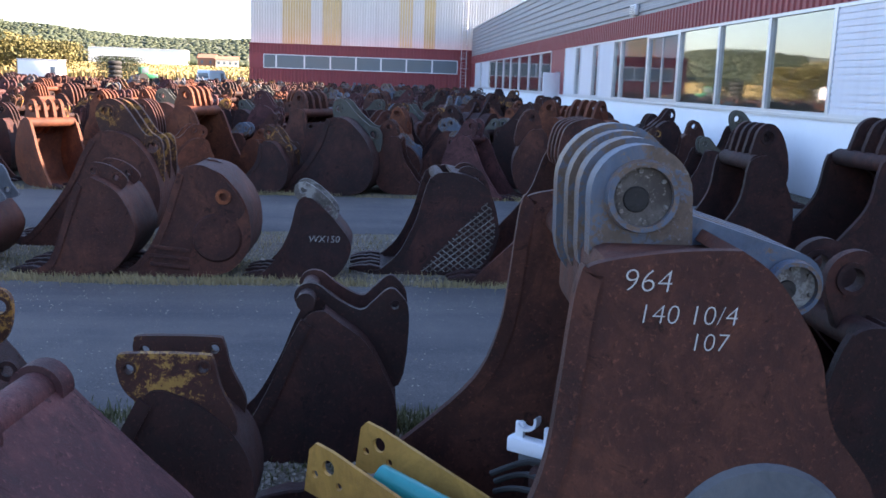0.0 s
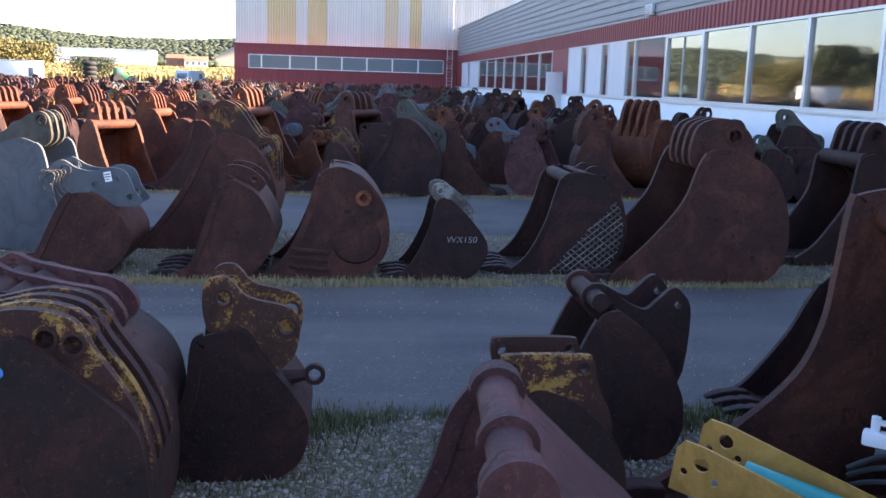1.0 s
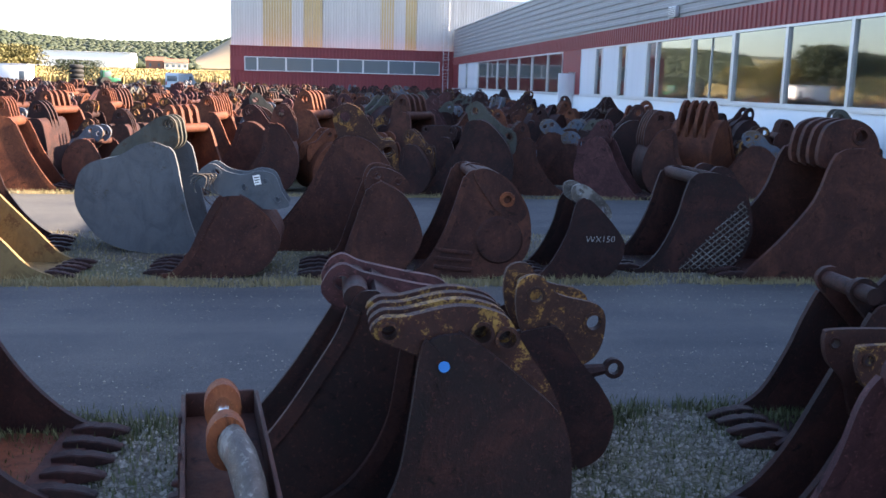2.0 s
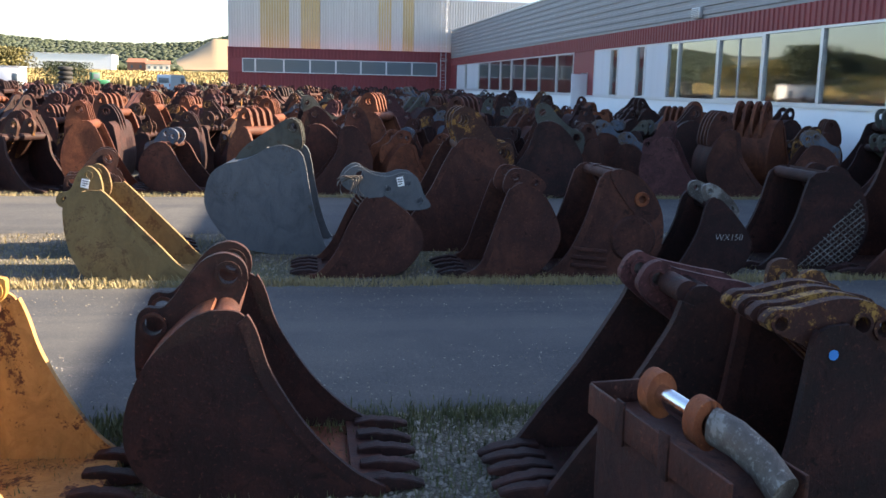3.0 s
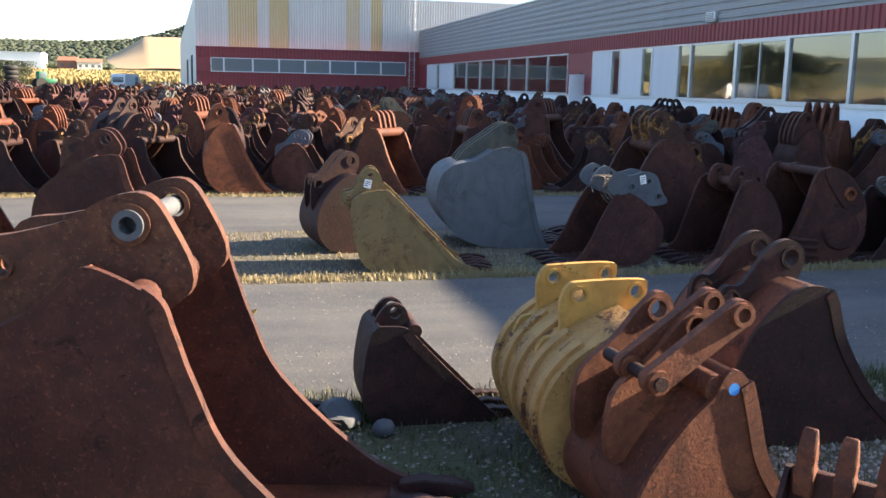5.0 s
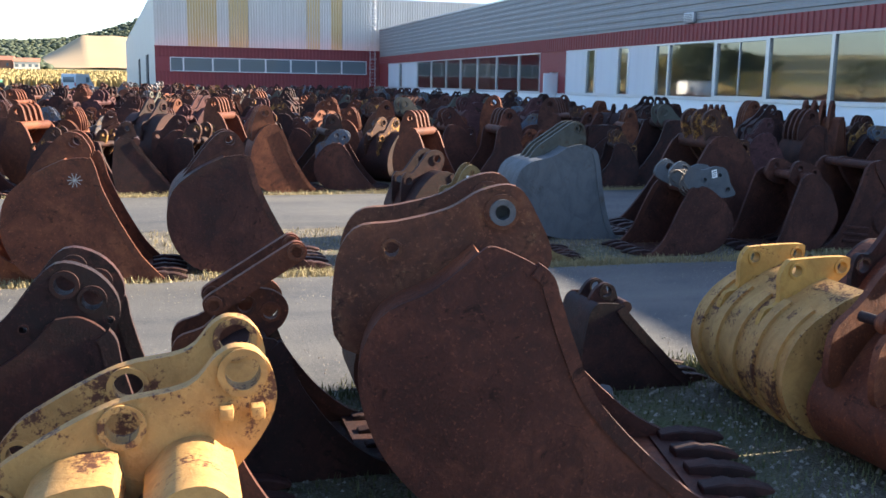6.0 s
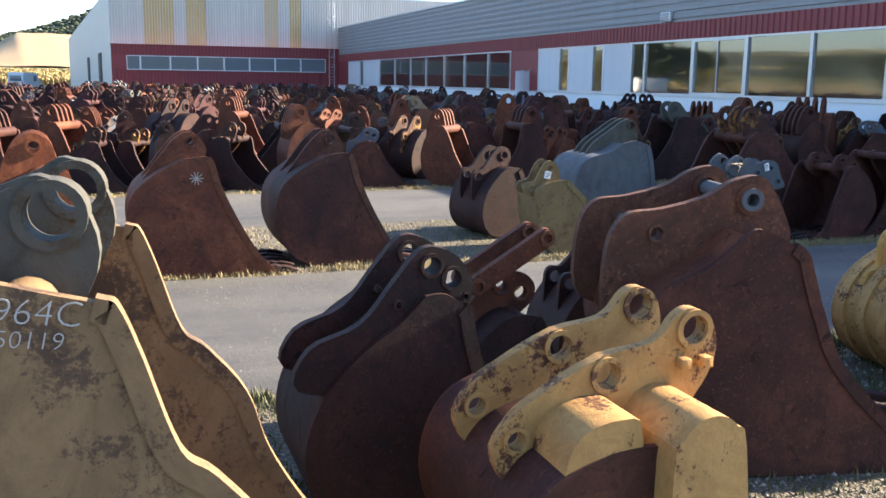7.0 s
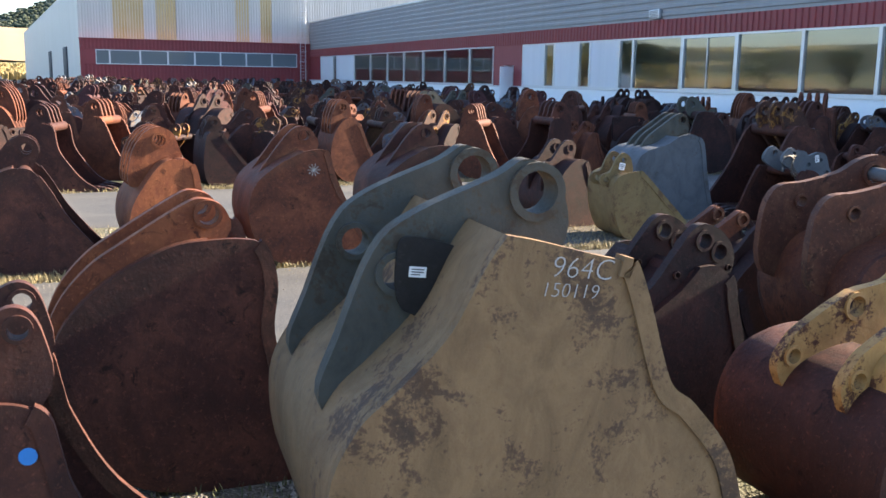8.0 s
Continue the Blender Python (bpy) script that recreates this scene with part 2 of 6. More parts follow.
def tube(bm, a, b, r0, r1=None, hollow=0.0, n=20):
    """A round bar from a to b, or a ring where hollow gives the inner radius."""
    a, b = Vector(a), Vector(b)
    r1 = r0 if r1 is None else r1
    q = (b - a).to_track_quat("Z", "Y").to_matrix()
    def ring(c, r):
        return [bm.verts.new(c + q @ Vector((r * math.cos(2 * math.pi * k / n), r * math.sin(2 * math.pi * k / n), 0))) for k in range(n)]
    def skin(p, s):
        for k in range(n):
            bm.faces.new((p[k], p[(k + 1) % n], s[(k + 1) % n], s[k]))
    o0, o1 = ring(a, r0), ring(b, r1)
    skin(o0, o1)
    if hollow:
        i0, i1 = ring(a, hollow), ring(b, hollow)
        skin(i1, i0)
        skin(i0, o0)
        skin(o1, i1)
    else:
        bm.faces.new(o0[::-1])
        bm.faces.new(o1)


def sweep(bm, pts, r, n=7):
    """One round hose or bar bent along the points."""
    prev = None
    for k, p in enumerate(pts):
        d = Vector(pts[min(k + 1, len(pts) - 1)]) - Vector(pts[max(k - 1, 0)])
        q = d.to_track_quat("Z", "Y").to_matrix()
        ring = [bm.verts.new(Vector(p) + q @ Vector((r * math.cos(2 * math.pi * j / n), r * math.sin(2 * math.pi * j / n), 0))) for j in range(n)]
        if prev:
            for j in range(n):
                bm.faces.new((prev[j], prev[(j + 1) % n], ring[(j + 1) % n], ring[j]))
        else:
            bm.faces.new(ring[::-1])
        prev = ring
    bm.faces.new(prev)


def smooth_line(pts, steps=5, closed=False):
    """A Catmull-Rom curve through the points."""
    n, out = len(pts), []
    for k in range(n if closed else n - 1):
        p = [Vector(pts[(k + d) % n] if closed else pts[min(max(k + d, 0), n - 1)]) for d in (-1, 0, 1, 2)]
        for s in range(steps):
            t = s / steps
            out.append(0.5 * (2 * p[1] + (p[2] - p[0]) * t + (2 * p[0] - 5 * p[1] + 4 * p[2] - p[3]) * t * t + (3 * p[1] - p[0] - 3 * p[2] + p[3]) * t ** 3))
    if not closed:
        out.append(Vector(pts[-1]))
    return out


def plate(outline, y, thick, holes=(), bevel=0.0):
    """A plate standing in the local xz plane at y, with round holes (x, z, radius) right through it."""
    from mathutils.geometry import tessellate_polygon
    bm = bmesh.new()
    loops = [[Vector((p[0], p[1], 0)) for p in outline]]
    for hx, hz, r in holes:
        loops.append([Vector((hx + r * math.cos(k * math.pi / 8), hz + r * math.sin(k * math.pi / 8), 0)) for k in range(16)])
    flat = [v for loop in loops for v in loop]
    tris = tessellate_polygon(loops)
    front = [bm.verts.new((v.x, y - thick / 2, v.y)) for v in flat]
    back = [bm.verts.new((v.x, y + thick / 2, v.y)) for v in flat]
    for a, b, c in tris:
        for vs in ((front[a], front[b], front[c]), (back[c], back[b], back[a])):
            try:
                bm.faces.new(vs)
            except ValueError:
                pass
    k0 = 0
    for loop in loops:
        n = len(loop)
        for k in range(n):
            a, b = k0 + k, k0 + (k + 1) % n
            bm.faces.new((front[a], front[b], back[b], back[a]))
        k0 += n
    return bm


def writing(text, size, parent, m, mat, label="", name="chalk_writing"):
    """Hand lettering as a thin mesh lying on a plate."""
    cu = bpy.data.curves.new(name, "FONT")
    cu.body, cu.size, cu.extrude, cu.resolution_u = text, size, 0.0008, 3
    cu.shear, cu.offset = 0.12, -0.022 * size
    tmp = new("tmp_text", cu)
    bpy.context.view_layer.update()
    me = bpy.data.meshes.new_from_object(tmp.evaluated_get(bpy.context.evaluated_depsgraph_get()))
    bpy.data.objects.remove(tmp)
    bpy.data.curves.remove(cu)
    me.name = name
    me.materials.clear()
    me.materials.append(mat)
    ob = new(name, me)
    ob.parent = parent
    ob.matrix_local = m
    if label:
        ob["label"] = label
    return ob

# ---- ground and lanes ----
WING_X, FAC_Y = 10.53, 91.8


def ground():
    bm = bmesh.new()
    xs = [-3000, -600, -120, -40, -16, -6, 4, 10.6, 60, 600, 3000]
    ys = [-3000, -600, -60, -10, 0, 6, 12, 18, 40, 100, 200, 600, 3000]
    grid = [[bm.verts.new((x, y, 0)) for x in xs] for y in ys]
    for j in range(len(ys) - 1):
        for i in range(len(xs) - 1):
            bm.faces.new((grid[j][i], grid[j][i + 1], grid[j + 1][i + 1], grid[j + 1][i]))
    return tagged(mesh_ob("ground", bm, GROUND), "trodden gravel and dirt yard ground", "ground", kind="structure")


def lane(name, near, far, x0, x1, label):
    """A strip of asphalt, 3 cm thick, with ragged edges."""
    bm = bmesh.new()
    n = int((x1 - x0) / 0.16)
    rows = []
    for k in range(n + 1):
        x = x0 + (x1 - x0) * k / n
        a = near(x) + 0.10 * noise.noise((x * 0.9, near(0), 0)) + 0.05 * noise.noise((x * 5, near(0), 3))
        b = far(x) + 0.10 * noise.noise((x * 0.9, far(0), 9)) + 0.05 * noise.noise((x * 5, far(0), 5))
        rows.append([bm.verts.new(p) for p in ((x, a - 0.05, 0.0), (x, a, 0.018), (x, (a + b) / 2, 0.03), (x, b, 0.018), (x, b + 0.05, 0.0))])
    for r, s in zip(rows, rows[1:]):
        for k in range(4):
            bm.faces.new((r[k], s[k], s[k + 1], r[k + 1]))
    return tagged(mesh_ob(name, bm, ASPHALT, 60), label, "road", kind="structure")


ground()
lane("road_front", lambda x: 6.25 + 0.02 * x, lambda x: 9.72 + 0.03 * max(x, 0), -60, 9.8, "worn asphalt lane between two rows of buckets")
lane("road_middle", lambda x: 13.2, lambda x: 17.0, -60, 9.8, "second asphalt lane, dusty and worn")
lane("road_far", lambda x: 104.0, lambda x: 112.0, -200, -12.5, "distant access road beside the maize field")

# ---- the long wing ----


def ribbed(name, mat, along, pitch, depth, make, kind_label):
    """Trapezoid sheet: make(k, off) gives the two ends of rib line k."""
    bm = bmesh.new()
    prev = None
    n = int(along / pitch)
    for k in range(n + 1):
        for f, off in ((0.0, 0.0), (0.42, 0.0), (0.5, depth), (0.92, depth)):
            s = min((k + f) * pitch, along)
            pair = [bm.verts.new(p) for p in make(s, off)]
            if prev:
                bm.faces.new((prev[0], pair[0], pair[1], prev[1]))
            prev = pair
    return tagged(mesh_ob(name, bm, mat), kind_label, "wall", kind="structure")


W0, W1 = -6.0, FAC_Y
SILL, HEAD, FASCIA, TOP = 1.655, 3.82, 4.5, 7.05


def wall_boxes(name, spans, mat, label):
    bm = bmesh.new()
    for s in spans:
        box(bm, *s)
    return tagged(mesh_ob(name, bm, mat), label, "wall", kind="structure")


G1 = (15.4, 45.45)      # near band of windows, along y
G2 = (49.1, 87.6)      # far band of windows
wall_boxes("wall_wing_plinth", [(WING_X - 0.06, W0, 0, WING_X + 0.3, W1, SILL - 0.07)], PLINTH, "white-painted concrete plinth of the long wing")
wall_boxes("trim_sill", [(WING_X - 0.1, W0, SILL - 0.07, WING_X + 0.24, W1, SILL)], ALU, "pale metal sill under the window band")
wall_boxes("wall_wing_red", [(WING_X, W0, SILL, WING_X + 0.24, 3.0, HEAD), (WING_X, G1[1], SILL, WING_X + 0.24, 46.55, HEAD), (WING_X, 47.65, SILL, WING_X + 0.24, G2[0], HEAD),
           (WING_X, 46.55, 2.75, WING_X + 0.24, 47.65, HEAD), (WING_X, G2[1], SILL, WING_X + 0.24, W1, HEAD), (WING_X + 0.02, W0, HEAD, WING_X + 0.3, W1, FASCIA)], RED_SHEET, "dark red wall between the window bands")
ribbed("trim_fascia", RED_SHEET, W1 - W0 - 0.05, 0.3, 0.045, lambda s, o: ((WING_X - 0.02 - o, W0 + s, HEAD), (WING_X - 0.02 - o, W0 + s, FASCIA)), "dark red vertically ribbed fascia over the windows")
ribbed("wall_wing_upper", GREY_SHEET, TOP - FASCIA, 0.30, 0.05, lambda s, o: ((WING_X + 0.06 - o, W0, FASCIA + s), (WING_X + 0.06 - o, W1 + 0.4, FASCIA + s)), "grey horizontally ribbed cladding of the upper wing")
wall_boxes("trim_eaves", [(WING_X - 0.03, W0, TOP, WING_X + 0.5, W1 + 0.4, TOP + 0.1)], ALU, "thin metal eaves trim")
wall_boxes("roof_wing", [(WING_X + 0.3, W0, TOP - 0.3, 45, W1 + 0.4, TOP)], ROOF_GREY, "flat grey metal roof of the long wing")
wall_boxes("wall_wing_back", [(44.7, W0, 0, 45, W1, TOP - 0.3), (WING_X + 0.3, W0, 0, 45, W0 + 0.3, TOP - 0.3)], INSIDE, "plain rear walls of the long wing")
wall_boxes("floor_hall", [(WING_X + 0.3, W0, 0.0, 44.7, W1, 0.6)], INSIDE, "grey concrete floor inside the wing")
wall_boxes("wall_inside", [(22, W0, 0.6, 22.2, W1, TOP - 0.35)], INSIDE, "plain grey partition inside the showroom")


def band_window(name, y0, y1, kind, label):
    """One bay of the window band: a frame and a pane, or a ribbed metal panel."""
    root = tagged(new(name), label, "window", kind="structure")
    root.location = (WING_X, y0, SILL)
    w, h, f = y1 - y0, HEAD - SILL, 0.13 if kind == "framed" else 0.07
    bm = bmesh.new()
    box(bm, -0.05, 0, 0, 0.1, f, h)
    box(bm, -0.05, w - f, 0, 0.1, w, h)
    box(bm, -0.045, f, 0, 0.09, w - f, f)
    box(bm, -0.045, f, h - f, 0.09, w - f, h)
    part("window_frame", bm, ALU, root, smooth=None)
    if kind == "panel":
        bm = bmesh.new()
        n = int((h - 2 * f) / 0.12)
        for k in range(n):
            z = f + k * (h - 2 * f) / n
            box(bm, -0.03 + 0.001, f, z, 0.0, w - f, z + 0.085)
            box(bm, -0.012, f, z + 0.085, 0.0, w - f, z + (h - 2 * f) / n)
        part("metal_panel", bm, SILVER_SHEET, root, "silver ribbed metal panel", None)
    else:
        bm = bmesh.new()
        box(bm, 0.02, f, f, 0.034, w - f, h - f)
        p = part("pane", bm, DARK_GLASS if kind == "dark" else GLASS, root, smooth=None)
        p.visible_shadow = False
        if kind == "framed":
            bm = bmesh.new()
            box(bm, -0.02, w * 0.52, f, 0.018, w * 0.52 + 0.04, h - f)
            part("mullion", bm, ALU, root, smooth=None)
    return root


bays = [(3.0, 6.2, "panel"), (6.2, 9.4, "panel"), (9.4, 12.4, "panel"), (12.4, 15.4, "panel"), (15.4, 18.6, "panel"), (18.6, 21.7, "clear"), (21.7, 24.9, "clear"), (24.9, 28.2, "clear"), (28.2, 31.5, "framed"), (31.5, 34.95, "clear"),
        (34.95, 36.05, "clear"), (36.05, 38.5, "panel"), (38.5, 39.55, "clear"), (39.55, 41.95, "panel"), (41.95, 43.0, "clear"), (43.0, 45.45, "panel"),
        (49.1, 52.5, "clear"), (52.5, 56.5, "clear"), (56.5, 60.4, "clear"), (60.4, 64.3, "clear"), (64.3, 68.0, "clear"), (68.0, 72.2, "clear"), (72.2, 76.7, "clear"), (76.7, 82.1, "panel"), (82.1, 83.2, "clear"), (83.2, 87.6, "panel")]
for k, (a, b, kind) in enumerate(bays):
    band_window("window_%d" % (k + 1), a, b, kind, "silver ribbed metal panel in the window band" if kind == "panel" else "large showroom window in a pale aluminium frame")

door = tagged(new("door_1"), "white metal side door standing ajar in the red wall", "door", kind="structure")
door.location = (WING_X, 46.6, 0.6)
part("door_leaf", soft_box(-0.9, 0.0, 0.02, -0.02, 0.05, 2.08, 0.008, pose(0, 0, 0, 0, 0, 14)), WHITE_PAINT, door)
bm = bmesh.new()
box(bm, -0.04, -0.05, 0, 0.2, 0.0, 2.15)
box(bm, -0.04, 1.0, 0, 0.2, 1.05, 2.15)
part("door_frame", bm, ALU, door, smooth=None)

vent = tagged(new("wall_vent"), "small grey vent box on the upper cladding", "vent", kind="structure")
vent.location = (WING_X - 0.02, 33.4, 4.72)
part("vent_box", soft_box(-0.12, -0.35, -0.18, 0.02, 0.35, 0.2, 0.015), ALU, vent)
bm = bmesh.new()
for k in range(5):
    box(bm, -0.135, -0.29, -0.13 + k * 0.062, -0.118, 0.29, -0.095 + k * 0.062)
part("vent_slats", bm, ROOF_GREY, vent, smooth=None)

# ---- the tall hall with its low red front ----
STRIP0, STRIP1, FTOP, HALL = 2.77, 4.07, 5.0, 10.0
FX0, FX1 = -10.57, WING_X
ribbed("wall_front_red", RED_SHEET, FX1 - FX0, 0.33, 0.05, lambda s, o: ((FX0 + s, FAC_Y - 0.02 - o, 0), (FX0 + s, FAC_Y - 0.02 - o, STRIP0 - 0.05)), "dark red ribbed cladding of the low front")
ribbed("wall_front_upper", RED_SHEET, FX1 - FX0, 0.33, 0.05, lambda s, o: ((FX0 + s, FAC_Y - 0.02 - o, STRIP1 + 0.05), (FX0 + s, FAC_Y - 0.02 - o, FTOP)), "dark red ribbed cladding above the strip windows")
wall_boxes("wall_front_core", [(FX0, FAC_Y, 0, FX1, FAC_Y + 0.3, STRIP0), (FX0, FAC_Y, STRIP1, FX1, FAC_Y + 0.3, FTOP), (FX0, FAC_Y - 0.08, STRIP0, -9.25, FAC_Y + 0.3, STRIP1), (9.2, FAC_Y - 0.08, STRIP0, FX1, FAC_Y + 0.3, STRIP1), (FX0, FAC_Y + 0.3, FTOP - 0.2, FX1, FAC_Y + 1.0, FTOP - 0.02)], RED_SHEET, "dark red wall of the low front")
wall_boxes("trim_front_top", [(FX0 - 0.05, FAC_Y - 0.12, FTOP, FX1, FAC_Y + 1.0, FTOP + 0.08)], RED_SHEET, "red coping on the low front")
xs = [-9.25, -8.05, -5.4, -2.95, -0.52, 1.85, 4.28, 6.75, 9.2]
for k in range(8):
    a, b = xs[k], xs[k + 1]
    root = tagged(new("window_%d" % (k + 40)), "grey-blue strip window in a pale frame", "window", kind="structure")
    root.location = (a, FAC_Y - 0.06, STRIP0)
    w, h, f = b - a, STRIP1 - STRIP0, 0.07
    bm = bmesh.new()
    box(bm, 0, -0.06, 0, f, 0.06, h)
    box(bm, w - f, -0.06, 0, w, 0.06, h)
    box(bm, f, -0.055, 0, w - f, 0.055, f)
    box(bm, f, -0.055, h - f, w - f, 0.055, h)
    part("window_frame", bm, ALU, root, smooth=None)
    bm = bmesh.new()
    box(bm, f, 0.0, f, w - f, 0.014, h - f)
    part("pane", bm, DARK_GLASS, root, smooth=None)

HY = FAC_Y + 1.0
ribbed("wall_hall_front", WHITE_SHEET, 36.0, 0.25, 0.045, lambda s, o: ((FX0 + s, HY - o, FTOP - 0.3), (FX0 + s, HY - o, HALL)), "weathered white ribbed cladding of the tall hall")
for a, b in ((-7.6, -4.9), (-3.8, -2.0), (3.5, 4.8), (5.9, 7.0)):
    ribbed("wall_yellow_panel", YELLOW_SHEET, b - a, 0.25, 0.045, lambda s, o, a=a: ((a + s, HY - 0.02 - o, FTOP + 0.05), (a + s, HY - 0.02 - o, HALL)), "faded yellow translucent wall panels with streaks")
bm = bmesh.new()
corners = [(FX0, HY + 0.02), (FX0 - 8.5, HY + 130), (40, HY + 138), (FX0 + 36, HY + 0.02)]
low, high = [[bm.verts.new((*c, z)) for c in corners] for z in (0, HALL)]
for k in range(4):
    bm.faces.new((low[k], low[(k + 1) % 4], high[(k + 1) % 4], high[k]))
bm.faces.new(high)
tagged(mesh_ob("wall_hall_body", bm, WHITE_SHEET), "pale side walls and roof of the tall hall", "wall", kind="structure")
wall_boxes("trim_hall_top", [(FX0 - 0.06, HY - 0.1, HALL, FX0 + 36, HY + 0.3, HALL + 0.12)], ALU, "thin metal roof edge of the hall")
for k, y in enumerate((HY + 14, HY + 40)):
    d = tagged(new("door_%d" % (k + 2)), "dark tall doorway in the hall's side wall", "door", kind="structure")
    d.matrix_world = Matrix.Translation((FX0 - 8.5 * (y - HY) / 130, y, 0)) @ pose(0, 0, 0, 0, 0, math.degrees(math.atan2(8.5, 130)))
    part("door_leaf", soft_box(-0.12, 0, 0, 0.05, 5, 4.6, 0.03), LEAD, d)

ladder = tagged(new("cat_ladder"), "caged metal access ladder up the hall wall", "ladder")
ladder.location = (9.75, FAC_Y - 0.35, 0)
for x in (-0.25, 0.25):
    bm = bmesh.new()
    tube(bm, (x, 0, 0.0), (x, 0, HALL + 0.9), 0.03, n=8)
    part("rail", bm, ALU, ladder)
for k in range(34):
    bm = bmesh.new()
    tube(bm, (-0.25, 0, 0.3 + k * 0.3), (0.25, 0, 0.3 + k * 0.3), 0.015, n=6)
    part("rung", bm, ALU, ladder)
for k in range(9):
    z = 2.4 + k * 0.95
    ring = [(0.36 * math.cos(a), -0.05 + 0.6 * -abs(math.sin(a)), z) for a in [math.pi * j / 8 for j in range(9)]]
    bm = bmesh.new()
    sweep(bm, ring, 0.02, 6)
    part("cage_hoop", bm, ALU, ladder)
for x in (-0.25, 0.25):
    for z in (1.5, 3.5, 5.6, 7.6, 9.6):
        bm = bmesh.new()
        box(bm, x - 0.02, 0, z, x + 0.02, 1.4 if z > 5 else 0.36, z + 0.04)
        part("bracket", bm, ALU, ladder, smooth=None)

# ---- digger buckets ----
# Side outlines in parts of the length (towards the teeth) and of the plate's height.
BACK = {
    "std": [(0.30, 0.0), (0.12, 0.06), (0.02, 0.26), (0.02, 0.50), (0.10, 0.74), (0.24, 0.94), (0.33, 1.0)],
    "round": [(0.40, 0.0), (0.20, 0.05), (0.05, 0.22), (0.0, 0.48), (0.06, 0.74), (0.18, 0.93), (0.30, 1.0)],
    "deep": [(0.34, 0.0), (0.16, 0.07), (0.04, 0.28), (0.03, 0.55), (0.12, 0.78), (0.22, 0.95), (0.30, 1.0)],
    "tall": [(0.34, 0.0), (0.16, 0.07), (0.04, 0.26), (0.02, 0.50), (0.05, 0.76), (0.12, 0.95), (0.20, 1.0)],
    "wedge": [(0.20, 0.0), (0.10, 0.04), (0.03, 0.16), (0.0, 0.40), (0.02, 0.68), (0.06, 0.92), (0.12, 1.0)],
}
FRONT = {
    "std": [(0.33, 1.0), (0.43, 0.99), (0.48, 0.90), (0.54, 0.66), (0.68, 0.36), (0.84, 0.14), (0.97, 0.04)],
    "round": [(0.30, 1.0), (0.42, 0.98), (0.52, 0.80), (0.62, 0.55), (0.76, 0.30), (0.88, 0.12), (0.97, 0.04)],
    "deep": [(0.30, 1.0), (0.41, 0.97), (0.45, 0.88), (0.49, 0.62), (0.60, 0.42), (0.78, 0.18), (0.97, 0.04)],
    "tall": [(0.20, 1.0), (0.42, 0.985), (0.465, 0.93), (0.495, 0.74), (0.545, 0.58), (0.66, 0.34), (0.82, 0.14), (0.97, 0.04)],
    "wedge": [(0.12, 1.0), (0.30, 0.98), (0.36, 0.88), (0.55, 0.60), (0.74, 0.34), (0.90, 0.12), (0.98, 0.03)],
}
EARS = {
    "hook": ([(0.02, 0.52), (0.01, 0.86), (0.05, 0.96), (0.13, 0.97), (0.24, 1.16), (0.30, 1.24), (0.38, 1.27), (0.45, 1.22), (0.47, 1.12), (0.44, 1.0), (0.40, 0.9), (0.20, 0.62)], [(0.39, 1.15), (0.08, 0.86)]),
    "arm": ([(0.02, 0.55), (-0.01, 0.76), (0.03, 0.86), (0.12, 0.90), (0.26, 1.06), (0.35, 1.2), (0.43, 1.22), (0.48, 1.14), (0.47, 1.0), (0.42, 0.9), (0.22, 0.7)], [(0.41, 1.1), (0.07, 0.78)]),
    "flat": ([(0.02, 0.6), (-0.01, 1.12), (0.02, 1.2), (0.09, 1.22), (0.40, 1.22), (0.47, 1.19), (0.49, 1.1), (0.46, 0.93), (0.25, 0.7)], [(0.06, 1.13), (0.42, 1.13)]),
    "twin": ([(0.03, 0.6), (0.0, 0.8), (0.03, 0.95), (0.15, 1.02), (0.25, 1.18), (0.34, 1.26), (0.46, 1.24), (0.52, 1.14), (0.50, 1.02), (0.42, 0.92), (0.22, 0.7)], [(0.33, 1.15), (0.44, 1.1)]),
    "fin": ([(0.05, 0.75), (0.06, 1.0), (0.14, 1.2), (0.24, 1.27), (0.33, 1.22), (0.37, 1.1), (0.38, 0.95), (0.2, 0.8)], [(0.25, 1.15)]),
}


def tooth_mesh(s=1.0):
    """A worn forged tooth with its adapter, pointing along +x from its root."""
    bm = bmesh.new()
    rings = []
    for x, hy, z0, z1 in ((-0.10, 0.045, -0.01, 0.075), (0.02, 0.05, -0.015, 0.085), (0.06, 0.042, -0.005, 0.07), (0.10, 0.046, -0.005, 0.07), (0.17, 0.042, 0.0, 0.05), (0.235, 0.034, 0.002, 0.022)):
        rings.append([bm.verts.new((x * s, y * s, z * s)) for y, z in ((-hy, z0), (hy, z0), (hy, z1), (-hy, z1))])
    for a, b in zip(rings, rings[1:]):
        for k in range(4):
            bm.faces.new((a[k], a[(k + 1) % 4], b[(k + 1) % 4], b[k]))
    bm.faces.new(rings[0][::-1])
    bm.faces.new(rings[-1])
    bmesh.ops.bevel(bm, geom=list(bm.edges), offset=0.007 * s, segments=1, affect="EDGES")
    return bm


